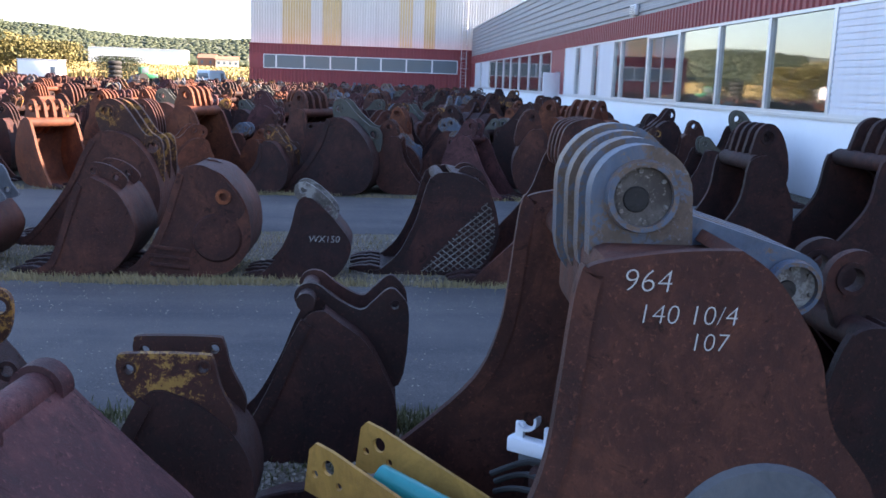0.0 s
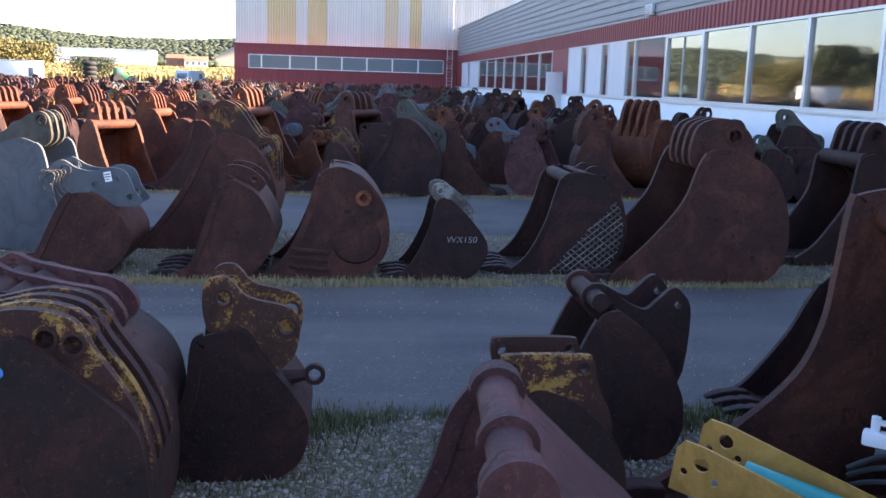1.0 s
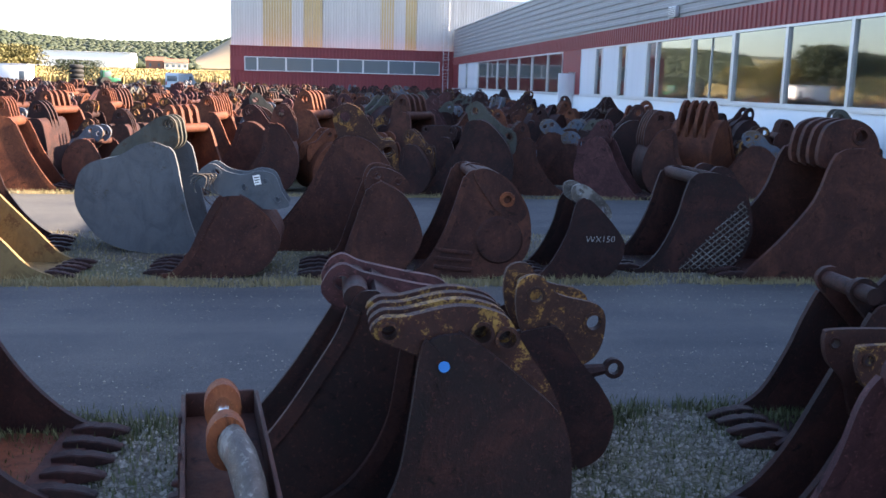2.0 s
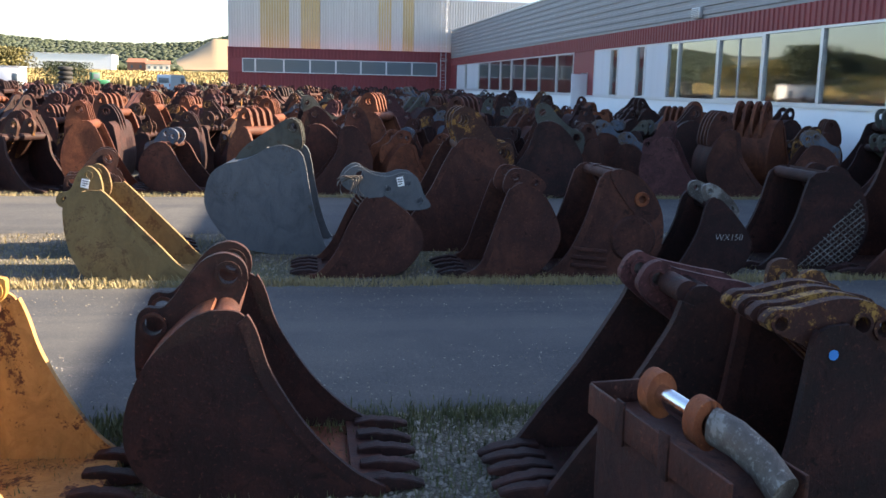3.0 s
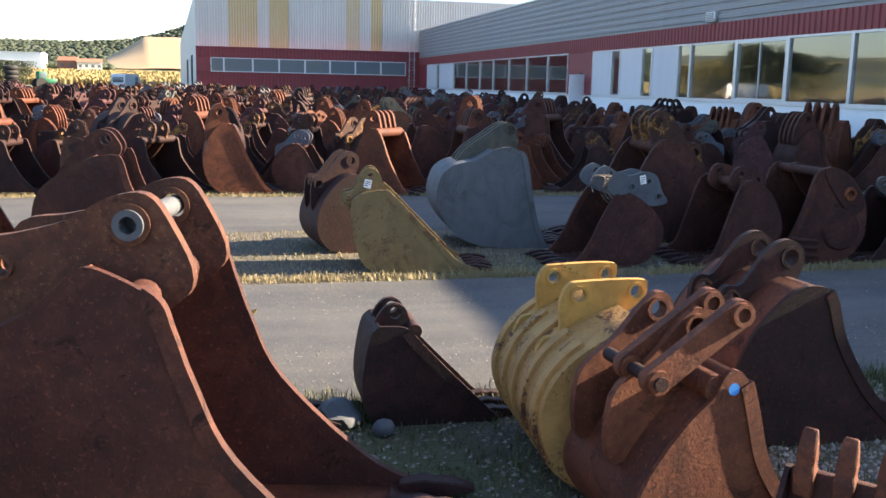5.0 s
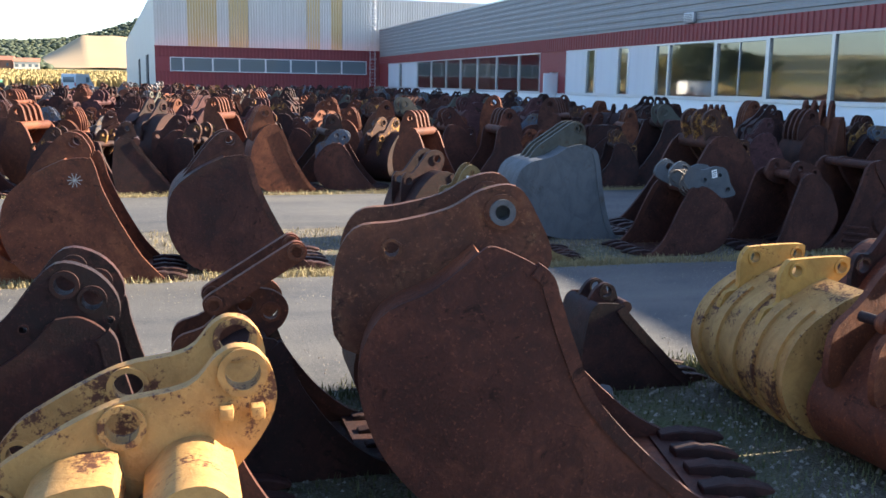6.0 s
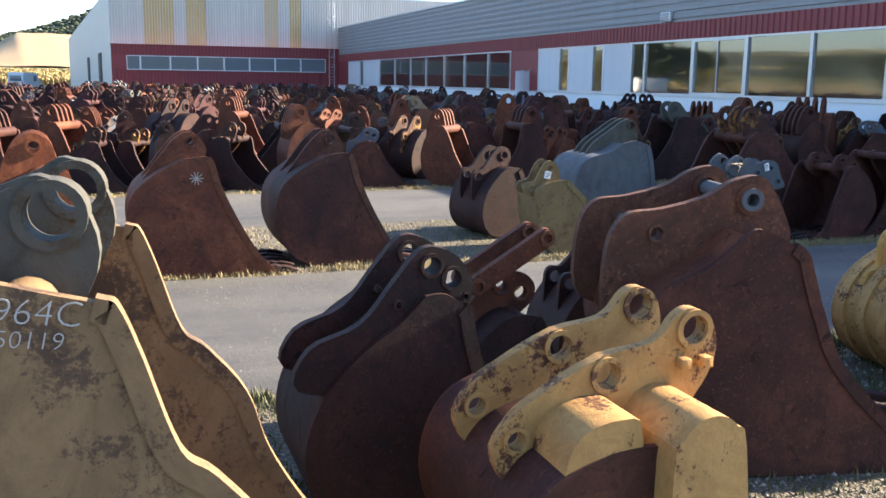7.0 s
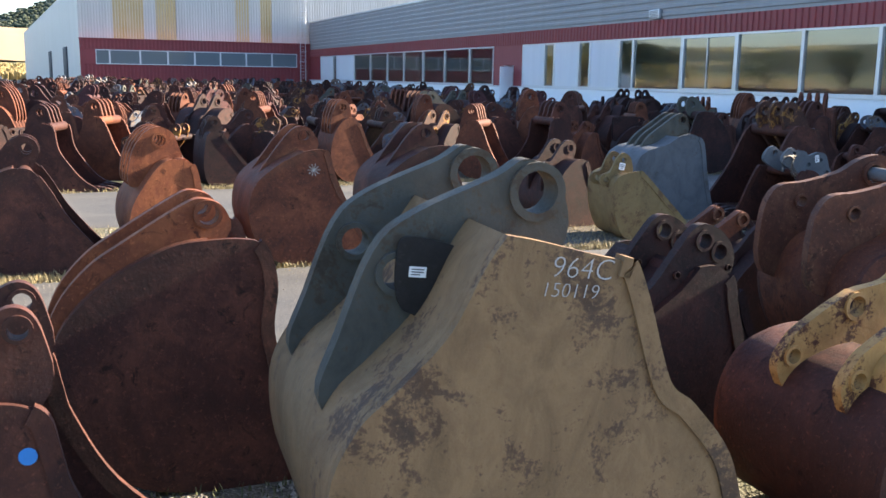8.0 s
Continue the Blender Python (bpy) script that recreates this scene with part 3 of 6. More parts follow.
def bucket(at, head, L, H, W, form="std", ear="hook", mat="brown", ear_mat=None, teeth=5, ear_gap=0.36, ears=2, ear_size=1.0, label="", group="", tilt=0.0,
           strips=0, inner_mat=None, tooth_mat="dark", lean=0.0, rich=True, boss=1.0, edge=True, plate_mat=None, tube_r=0.07, own=None):
    """A digger bucket lying on its floor, its teeth towards +x of its own frame; at: where its middle stands; head: degrees that +x is turned."""
    root = tagged(new("digger_bucket"), label or "rusty steel digger bucket standing on the ground", "digger bucket", group)
    ground_at = Matrix.Translation((at[0], at[1], 0.0)) @ pose(0, 0, 0, lean, -tilt, head)
    sx = lambda u: (u - 0.45) * L
    steps = 5 if rich else 2
    way = -1 if abs(head) > 90 else 1
    if own:
        # an outline of its own, in metres: x along the row, z up; turned round with the bucket
        tip = way * own["front"][-1][0]
        sx = lambda u: tip + (u - 0.97) * L
        back = [(way * p.x, p.y) for p in smooth_line([Vector((*q, 0)) for q in own["back"]], steps)]
        front = [(way * p.x, p.y) for p in smooth_line([Vector((*q, 0)) for q in own["front"]], steps)]
        ear_gap, ears = 0, len(own.get("ear_ys", ()))
    else:
        back = [(sx(p.x), p.y * H) for p in smooth_line([Vector((*q, 0)) for q in BACK[form]], steps)]
        front = [(sx(p.x), p.y * H) for p in smooth_line([Vector((*q, 0)) for q in FRONT[form]], steps)]
    lip = [(sx(0.97), 0.0)]
    side = front + lip + [(sx(0.62), 0.0)] + back[:-1]
    m_body, m_ear = RUST[mat], RUST[ear_mat or mat]
    m_plate = RUST[plate_mat or mat]
    th = 0.026 * max(0.8, H)
    for s in (-1, 1):
        part("side_plate", plate(side, s * (W / 2 - th / 2), th), m_plate, root, smooth=30)
        if edge and rich:
            # the thick welded edge bar along the front of the side plate
            bm = bmesh.new()
            k0 = len(front) // 4
            prev = None
            for k in range(k0, len(front)):
                p = Vector(front[k])
                q = Vector(front[min(k + 1, len(front) - 1)]) - Vector(front[max(k - 1, 0)])
                nrm = Vector((-q.y, q.x)).normalized() if q.length else Vector((1, 0))
                nrm = nrm if nrm.x + nrm.y > 0 else -nrm
                a, b = p + nrm * 0.016, p - nrm * 0.05
                y0, y1 = s * (W / 2 - th - 0.006), s * (W / 2 + 0.012)
                sec = [bm.verts.new((c.x, y, c.y)) for c, y in ((a, y0), (a, y1), (b, y1), (b, y0))]
                if prev:
                    for j in range(4):
                        bm.faces.new((prev[j], prev[(j + 1) % 4], sec[(j + 1) % 4], sec[j]))
                else:
                    bm.faces.new(sec[::-1])
                prev = sec
            bm.faces.new(prev)
            part("side_cutter", bm, m_plate, root, smooth=30)
    # the curved shell: floor, back and top, as one bent plate
    path = [(sx(0.95), 0.0), (sx(0.62), 0.0)] + back
    bm = bmesh.new()
    prev = None
    for k, p in enumerate(path):
        a, b = Vector(path[max(k - 1, 0)]), Vector(path[min(k + 1, len(path) - 1)])
        d = (b - a).normalized()
        nrm = Vector((d.y, -d.x))
        o, i = Vector(p) - nrm * 0.0, Vector(p) + nrm * th
        y = W / 2 - th - 0.002
        sec = [bm.verts.new(c) for c in ((o.x, -y, o.y), (o.x, y, o.y), (i.x, y, i.y), (i.x, -y, i.y))]
        if prev:
            for j in range(4):
                bm.faces.new((prev[j], prev[(j + 1) % 4], sec[(j + 1) % 4], sec[j]))
        else:
            bm.faces.new(sec[::-1])
        prev = sec
    bm.faces.new(prev)
    part("shell", bm, RUST[inner_mat] if inner_mat else m_body, root, smooth=40)
    # cross tube at the top front
    tx, tz, tr = sx(0.37), H * 0.93, tube_r * H
    if own:
        tx, tz, tr = own.get("tube", (front[0][0] * way, front[0][1] - 0.07, 0.055))
        tx *= way
    bm = bmesh.new()
    tube(bm, (tx, -W / 2 + th, tz), (tx, W / 2 - th, tz), tr, n=16 if rich else 8)
    part("cross_tube", bm, m_body, root)
    # cutting lip and teeth
    bm = bmesh.new()
    x0 = sx(0.93)
    vs = [[bm.verts.new((x, y, z)) for x, z in ((x0 - 0.1, 0.0), (x0 + 0.09, 0.012), (x0 + 0.07, 0.045), (x0 - 0.1, 0.05))] for y in (-W / 2 + th, W / 2 - th)]
    for j in range(4):
        bm.faces.new((vs[0][j], vs[0][(j + 1) % 4], vs[1][(j + 1) % 4], vs[1][j]))
    bm.faces.new(vs[0][::-1])
    bm.faces.new(vs[1])
    part("cutting_lip", bm, m_body, root, smooth=None)
    if teeth:
        size = min(1.5, 0.75 + 0.5 * (H - 0.6))
        first = part("tooth", tooth_mesh(size), RUST[tooth_mat], root)
        for k in range(teeth):
            y = -W / 2 + 0.07 + (W - 0.14) * k / max(1, teeth - 1)
            o = first
            if k:
                o = new("tooth", first.data)
                o.parent = root
            o.location = (sx(0.965), y, 0.01)
            o.rotation_euler = (0, radians(-4 + 3 * math.sin(k * 2.3 + L)), radians(2 * math.sin(k * 4.1 + H)))
    # hinge ears with bored bosses
    outline, bores = EARS[ear]
    cu, cv = 0.25, 0.8
    def ept(u, v):
        return (sx(cu + (u - cu) * ear_size), H * (cv + (v - cv) * ear_size) if v > cv else v * H)
    r = 0.05 * boss * max(0.75, min(1.35, H))
    if own and ears:
        pts = [(way * p.x, p.y) for p in smooth_line([Vector((*q, 0)) for q in own["ear"]], 4, True)]
        holes = [(way * u, v, q) for u, v, q in own["bores"]]
    else:
        pts = [ept(p.x, p.y) for p in smooth_line([Vector((*q, 0)) for q in outline], 4 if rich else 2, True)]
        holes = [(*ept(u, v), r) for u, v in bores]
    et = 0.05 * max(0.7, H)
    for k in range(ears):
        y = way * own["ear_ys"][k] if own else (k - (ears - 1) / 2) * ear_gap
        part("hinge_ear", plate(pts, y, et, holes), m_ear, root, smooth=30)
        if rich or k == 0:
            for hx, hz, hr in holes:
                bm = bmesh.new()
                tube(bm, (hx, y - et * 0.75, hz), (hx, y + et * 0.75, hz), hr * 1.4, None, hr, n=24 if rich else 10)
                part("boss", bm, m_ear, root)
    if strips:
        for k in range(strips):
            y = -W / 2 + W * (k + 0.5) / strips
            bm = bmesh.new()
            prev = None
            run = back[: int(len(back) * 0.8)]
            for j, p in enumerate(run):
                a, b = Vector(run[max(j - 1, 0)]), Vector(run[min(j + 1, len(run) - 1)])
                d = (b - a).normalized()
                o = Vector(p) - Vector((d.y, -d.x)) * 0.022
                i = Vector(p) + Vector((d.y, -d.x)) * 0.01
                sec = [bm.verts.new(c) for c in ((o.x, y - 0.04, o.y), (o.x, y + 0.04, o.y), (i.x, y + 0.04, i.y), (i.x, y - 0.04, i.y))]
                if prev:
                    for q in range(4):
                        bm.faces.new((prev[q], prev[(q + 1) % 4], sec[(q + 1) % 4], sec[q]))
                else:
                    bm.faces.new(sec[::-1])
                prev = sec
            bm.faces.new(prev)
            part("wear_strip", bm, m_body, root)
    root.matrix_world = ground_at
    return root


FRONT_ROW, SECOND_ROW, FIELD = "front row of buckets", "second row of buckets", "buckets parked across the yard"

def own(back, front, ear=None, bores=(), ear_ys=(), **more):
    return dict(back=back, front=front, ear=ear, bores=bores, ear_ys=ear_ys, **more)


# front row
b_964 = bucket((2.65, 4.02), 177, 1.6, 1.64, 1.74, mat="brown", teeth=6, label="tall brown digger bucket with chalk numbers and blue-grey hinge housing", group=FRONT_ROW,
    own=own([(0.2, 0.0), (0.5, 0.12), (0.66, 0.45), (0.62, 0.86), (0.46, 1.1), (0.41, 1.3), (0.34, 1.43), (0.24, 1.56), (0.14, 1.63)],
            [(0.14, 1.63), (-0.05, 1.62), (-0.28, 1.58), (-0.32, 1.53), (-0.34, 1.4), (-0.36, 1.2), (-0.4, 0.92), (-0.52, 0.65), (-0.82, 0.36), (-1.15, 0.1), (-1.3, 0.03)], tube=(-0.15, 1.46, 0.07)))
b_bar = bucket((1.4, 5.7), 180, 1.1, 0.86, 0.6, mat="dark", teeth=4, label="small dark rusty bucket with a cross bar", group=FRONT_ROW,
    own=own([(0.15, 0.0), (0.32, 0.03), (0.4, 0.15), (0.41, 0.3), (0.37, 0.44), (0.24, 0.68), (0.09, 0.8), (0.01, 0.86)],
            [(0.01, 0.86), (-0.08, 0.83), (-0.18, 0.64), (-0.27, 0.42), (-0.42, 0.16), (-0.6, 0.03)],
            [(0.42, 0.4), (0.47, 0.8), (0.41, 0.93), (0.35, 0.95), (0.27, 0.88), (0.2, 0.83), (0.07, 0.89), (-0.04, 0.97), (-0.13, 0.96), (-0.16, 0.88), (-0.05, 0.75), (0.2, 0.5)],
            [(0.39, 0.86, 0.022), (-0.09, 0.9, 0.03)], (-0.12, 0.24), tube=(-0.09, 0.9, 0.05)))
b_flat = bucket((0.85, 4.55), 180, 1.0, 0.74, 0.36, mat="dark", ear_mat="flaked", teeth=3, label="dark narrow bucket with twin flat ears and yellow flakes", group=FRONT_ROW,
    own=own([(0.1, 0.0), (0.22, 0.04), (0.32, 0.25), (0.28, 0.5), (0.1, 0.69), (-0.06, 0.76)],
            [(-0.06, 0.76), (-0.13, 0.74), (-0.22, 0.58), (-0.36, 0.32), (-0.5, 0.14), (-0.65, 0.03)],
            [(-0.22, 0.75), (-0.25, 0.83), (-0.25, 0.89), (-0.21, 0.915), (0.1, 0.915), (0.15, 0.89), (0.18, 0.77), (0.25, 0.59), (0.15, 0.42), (-0.05, 0.45), (-0.13, 0.65)],
            [(-0.2, 0.85, 0.022), (0.11, 0.86, 0.022)], (-0.14, 0.14), tube=(-0.02, 0.68, 0.05)))
b_pipe = bucket((0.5, 3.43), 175, 1.15, 0.97, 0.94, mat="purple", teeth=4, label="red-brown bucket with a thick round cross tube", group=FRONT_ROW,
    own=own([(0.2, 0.0), (0.42, 0.04), (0.56, 0.22), (0.53, 0.46), (0.3, 0.69), (0.1, 0.88), (0.02, 0.96)],
            [(0.02, 0.96), (-0.1, 0.96), (-0.2, 0.84), (-0.28, 0.58), (-0.42, 0.3), (-0.65, 0.06), (-0.78, 0.03)], tube=(-0.05, 0.95, 0.075)))
for y0, y1, r in ((-0.40, -0.50, 0.11), (-0.08, -0.13, 0.10), (0.36, 0.46, 0.10)):
    bm = bmesh.new()
    tube(bm, (0.05, -y0, 0.95), (0.05, -y1, 0.95), r, n=24)
    part("tube_collar", bm, RUST["purple"], b_pipe)
b_yeye = bucket((-0.6, 5.5), 180, 0.9, 0.8, 0.6, mat="dark", ear_mat="yellow_worn", teeth=4, label="narrow dark bucket with yellow-flaked hinge ears", group=FRONT_ROW,
    own=own([(0.02, 0.0), (0.2, 0.02), (0.32, 0.11), (0.36, 0.3), (0.28, 0.47), (0.14, 0.64), (0.06, 0.77), (0.0, 0.8)],
            [(0.0, 0.8), (-0.06, 0.79), (-0.18, 0.76), (-0.21, 0.7), (-0.24, 0.49), (-0.33, 0.23), (-0.42, 0.06), (-0.55, 0.02)],
            [(-0.16, 1.02), (-0.05, 1.05), (0.05, 0.95), (0.27, 0.89), (0.31, 0.77), (0.26, 0.61), (0.1, 0.55), (-0.1, 0.7), (-0.17, 0.85)],
            [(-0.07, 0.945, 0.035), (0.245, 0.8, 0.04)], (-0.2, 0.14)))
bm = bmesh.new()
tube(bm, (-0.385, 0.18, 0.53), (-0.385, 0.14, 0.53), 0.055, None, 0.032, n=18)
tube(bm, (-0.18, 0.16, 0.5), (-0.335, 0.16, 0.525), 0.05, 0.03, n=8)
part("lifting_eye", bm, RUST["dark"], b_yeye)
b_two = bucket((-1.15, 4.35), 180, 1.1, 1.08, 0.66, mat="dark", ear_mat="flaked", teeth=6, label="dark rusty bucket with a blue paint dot and four bored ears", group=FRONT_ROW,
    own=own([(0.0, 0.0), (0.2, 0.03), (0.33, 0.2), (0.36, 0.45), (0.34, 0.66), (0.29, 0.77), (0.16, 0.89), (0.0, 1.02), (-0.1, 1.085)],
            [(-0.1, 1.085), (-0.2, 1.07), (-0.24, 1.0), (-0.27, 0.78), (-0.33, 0.47), (-0.5, 0.2), (-0.78, 0.03)],
            [(-0.43, 1.06), (-0.4, 1.13), (-0.3, 1.14), (-0.1, 1.18), (0.08, 1.14), (0.16, 1.02), (0.3, 0.8), (0.36, 0.55), (0.1, 0.7), (-0.2, 0.95)],
            [(-0.01, 1.07, 0.035), (0.09, 1.05, 0.035), (-0.37, 1.08, 0.03)], (-0.24, -0.12, 0.0, 0.12)))
b_purple = bucket((-1.5, 5.1), 180, 1.15, 1.1, 0.7, mat="dark", ear_mat="purple", teeth=5, label="dark purple-brown rusty bucket with tubular hinge", group=FRONT_ROW,
    own=own([(0.15, 0.0), (0.45, 0.05), (0.6, 0.28), (0.6, 0.58), (0.48, 0.78), (0.21, 0.95), (-0.03, 1.09)],
            [(-0.03, 1.09), (-0.12, 1.07), (-0.19, 0.9), (-0.29, 0.73), (-0.44, 0.5), (-0.62, 0.27), (-0.78, 0.05)],
            [(-0.25, 0.98), (-0.26, 1.1), (-0.18, 1.16), (-0.08, 1.12), (0.14, 1.07), (0.34, 1.02), (0.4, 0.86), (0.1, 0.75)],
            [(-0.18, 1.07, 0.035), (0.29, 0.93, 0.035)], (-0.05, 0.22), tube=(-0.12, 1.05, 0.06)))
# light on the shell put into its redder rust, shade into the dark plates
b_brown = bucket((-3.72, 5.42), 0, 1.28, 0.95, 0.95, "std", "hook", "brown", "dark", 5, 0.34, ear_size=0.92, label="brown rusty digger bucket with worn teeth", group=FRONT_ROW, inner_mat="red", plate_mat="dark")
b_yellow = bucket((-4.95, 5.0), -3, 1.05, 0.92, 1.1, mat="ochre", ear_mat="yellow", teeth=5, label="yellow-painted digger bucket with two flat hinge plates", group=FRONT_ROW, strips=5,
    own=own([(0.0, 0.0), (-0.3, 0.02), (-0.5, 0.15), (-0.6, 0.36), (-0.57, 0.56), (-0.45, 0.72), (-0.25, 0.85), (-0.1, 0.91)],
            [(-0.1, 0.91), (0.0, 0.91), (0.06, 0.8), (0.12, 0.6), (0.24, 0.36), (0.38, 0.15), (0.5, 0.04)],
            [(-0.53, 0.6), (-0.5, 0.72), (-0.41, 0.76), (-0.41, 0.92), (-0.37, 1.01), (-0.3, 1.03), (0.02, 1.04), (0.06, 1.0), (0.04, 0.93), (-0.08, 0.84), (-0.22, 0.72), (-0.4, 0.55)],
            [(0.0, 0.975, 0.035), (-0.31, 0.96, 0.035), (-0.28, 0.8, 0.03)], (-0.14, 0.33)))
b_blue = bucket((-5.2, 4.02), 5, 1.1, 0.9, 0.7, mat="red", teeth=5, label="red-brown bucket with a blue dot and hinge links", group=FRONT_ROW,
    own=own([(0.12, 0.0), (-0.15, 0.08), (-0.28, 0.28), (-0.22, 0.48), (-0.06, 0.69), (0.05, 0.79), (0.1, 0.88), (0.14, 0.905)],
            [(0.14, 0.905), (0.18, 0.89), (0.22, 0.83), (0.26, 0.7), (0.32, 0.5), (0.45, 0.3), (0.65, 0.08), (0.8, 0.03)],
            [(-0.28, 0.45), (-0.3, 0.75), (-0.12, 0.92), (0.0, 1.06), (0.09, 1.12), (0.16, 1.06), (0.15, 0.9), (0.0, 0.65)],
            [(0.08, 1.04, 0.04)], (-0.12, 0.2), tube=(0.08, 0.82, 0.06)))
b_small = bucket((-5.92, 5.85), 0, 0.85, 0.62, 0.45, "wedge", "fin", "dark", None, 3, 0.16, label="small narrow trenching bucket, black with rust", group=FRONT_ROW, ear_size=0.8)
# sunlit inside painted: shell in brighter red rust than the plates
b_big = bucket((-7.39, 4.43), -12, 1.9, 1.33, 1.1, mat="brown", ear_mat="tan", teeth=5, label="large brown rusty digger bucket with thick ears", group=FRONT_ROW, inner_mat="red",
    own=own([(0.1, 0.0), (-0.2, 0.06), (-0.41, 0.22), (-0.57, 0.46), (-0.64, 0.76), (-0.54, 1.02), (-0.3, 1.15), (-0.11, 1.31)],
            [(-0.11, 1.31), (-0.03, 1.34), (0.19, 1.23), (0.25, 1.1), (0.32, 0.9), (0.47, 0.59), (0.88, 0.19), (1.2, 0.02)],
            [(-0.72, 0.8), (-0.76, 1.16), (-0.67, 1.37), (-0.46, 1.41), (-0.23, 1.47), (-0.07, 1.56), (0.09, 1.58), (0.19, 1.45), (0.27, 1.24), (0.15, 1.1), (-0.3, 0.8)],
            [(0.025, 1.46, 0.06), (-0.49, 1.28, 0.035)], (-0.23, 0.36), tube=(0.08, 1.18, 0.07)))
b_behind = bucket((-7.3, 5.72), -3, 1.3, 0.85, 0.62, "std", "hook", "dark", None, 4, 0.26, ear_size=0.8, label="dark rusty bucket close behind the large brown one", group=FRONT_ROW)
b_link = bucket((-8.42, 5.05), 0, 1.15, 0.78, 0.8, "std", "twin", "dark", "red", 4, 0.3, label="dark bucket with red hinge links folded on top", group=FRONT_ROW)
b_ly = bucket((-9.0, 3.0), 0, 1.3, 1.0, 1.0, mat="brown", ear_mat="ochre", teeth=0, label="yellow-painted bucket with rust patches and long ears", group=FRONT_ROW,
    own=own([(0.2, 0.0), (-0.1, 0.03), (-0.35, 0.15), (-0.48, 0.4), (-0.48, 0.62), (-0.38, 0.8), (-0.2, 0.88), (-0.05, 0.9)],
            [(-0.05, 0.9), (0.1, 0.88), (0.25, 0.76), (0.35, 0.55), (0.5, 0.33), (0.75, 0.12), (0.9, 0.03)],
            [(0.38, 1.08), (0.37, 1.22), (0.29, 1.28), (0.22, 1.26), (0.13, 1.17), (-0.08, 1.13), (-0.3, 1.02), (-0.41, 0.94), (-0.47, 0.8), (-0.3, 0.6), (0.0, 0.65), (0.26, 0.9)],
            [(0.29, 1.205, 0.052), (-0.05, 1.065, 0.048), (-0.39, 0.866, 0.035)], (-0.22, 0.15), tube=(0.05, 0.8, 0.08)))
b_dk = bucket((-9.45, 4.25), 0, 1.3, 1.13, 0.8, mat="dark", teeth=4, label="dark rusty bucket with two bored hinge eyes", group=FRONT_ROW,
    own=own([(0.1, 0.0), (-0.2, 0.05), (-0.4, 0.2), (-0.45, 0.42), (-0.38, 0.66), (-0.2, 0.87), (-0.02, 1.0), (0.1, 1.12)],
            [(0.1, 1.12), (0.2, 1.12), (0.3, 1.04), (0.33, 0.9), (0.42, 0.6), (0.55, 0.35), (0.75, 0.1), (0.85, 0.03)],
            [(0.32, 1.07), (0.33, 1.19), (0.24, 1.3), (0.1, 1.33), (-0.03, 1.19), (-0.19, 1.0), (-0.42, 0.9), (-0.47, 0.72), (-0.1, 0.7), (0.2, 0.95)],
            [(0.236, 1.187, 0.04), (0.137, 1.25, 0.04), (-0.02, 1.08, 0.015), (0.3, 1.1, 0.012)], (-0.33, 0.02)))
b_964c = bucket((-10.96, 3.2), -4, 1.8, 1.6, 1.32, mat="beige", ear_mat="slate", teeth=6, label="large beige worn digger bucket with chalk marks", group=FRONT_ROW,
    own=own([(0.1, 0.0), (-0.25, 0.06), (-0.5, 0.25), (-0.62, 0.5), (-0.64, 0.8), (-0.55, 1.0), (-0.42, 1.12), (-0.26, 1.28), (-0.15, 1.48), (-0.08, 1.58)],
            [(-0.08, 1.58), (0.02, 1.56), (0.21, 1.51), (0.33, 1.48), (0.36, 1.46), (0.41, 1.33), (0.5, 1.06), (0.6, 0.97), (0.75, 0.78), (0.84, 0.52), (1.0, 0.25), (1.2, 0.03)],
            [(0.29, 1.49), (0.26, 1.69), (0.14, 1.78), (0.02, 1.72), (-0.27, 1.6), (-0.41, 1.48), (-0.53, 1.19), (-0.6, 0.98), (-0.48, 0.85), (-0.2, 0.95), (0.1, 1.2)],
            [(0.17, 1.665, 0.075), (-0.33, 1.4, 0.055)], (-0.25, 0.4), tube=(0.1, 1.4, 0.09)))
# sun on the ears painted as orange rust, the shaded plates as brown
b_left = bucket((-11.8, 4.9), 0, 1.4, 1.27, 0.8, mat="red", plate_mat="brown", ear_mat="orange", teeth=5, label="orange rusty digger bucket with round back", group=FRONT_ROW,
    own=own([(0.0, 0.0), (-0.3, 0.08), (-0.53, 0.32), (-0.63, 0.62), (-0.6, 0.86), (-0.4, 1.08), (-0.1, 1.24), (0.09, 1.27)],
            [(0.09, 1.27), (0.24, 1.27), (0.35, 1.23), (0.4, 1.04), (0.38, 0.79), (0.46, 0.5), (0.62, 0.25), (0.85, 0.03)],
            [(-0.64, 0.8), (-0.6, 0.98), (-0.46, 1.15), (-0.3, 1.26), (-0.02, 1.43), (0.08, 1.46), (0.18, 1.41), (0.19, 1.27), (-0.1, 1.1), (-0.4, 0.75)],
            [(0.1, 1.384, 0.05)], (-0.28, 0.08)))
b_l2 = bucket((-12.6, 3.6), 0, 1.1, 1.0, 0.8, mat="brown", teeth=4, label="small brown bucket with a blue paint dot", group=FRONT_ROW,
    own=own([(0.1, 0.0), (-0.2, 0.05), (-0.4, 0.3), (-0.4, 0.6), (-0.2, 0.9), (0.0, 1.0)],
            [(0.0, 1.0), (0.1, 0.98), (0.17, 0.93), (0.2, 0.8), (0.24, 0.65), (0.4, 0.35), (0.7, 0.05)],
            [(-0.35, 0.65), (-0.1, 1.14), (0.04, 1.28), (0.13, 1.28), (0.18, 1.18), (0.19, 1.0), (0.0, 0.8)],
            [(0.1, 1.22, 0.035)], (-0.3, 0.1)))
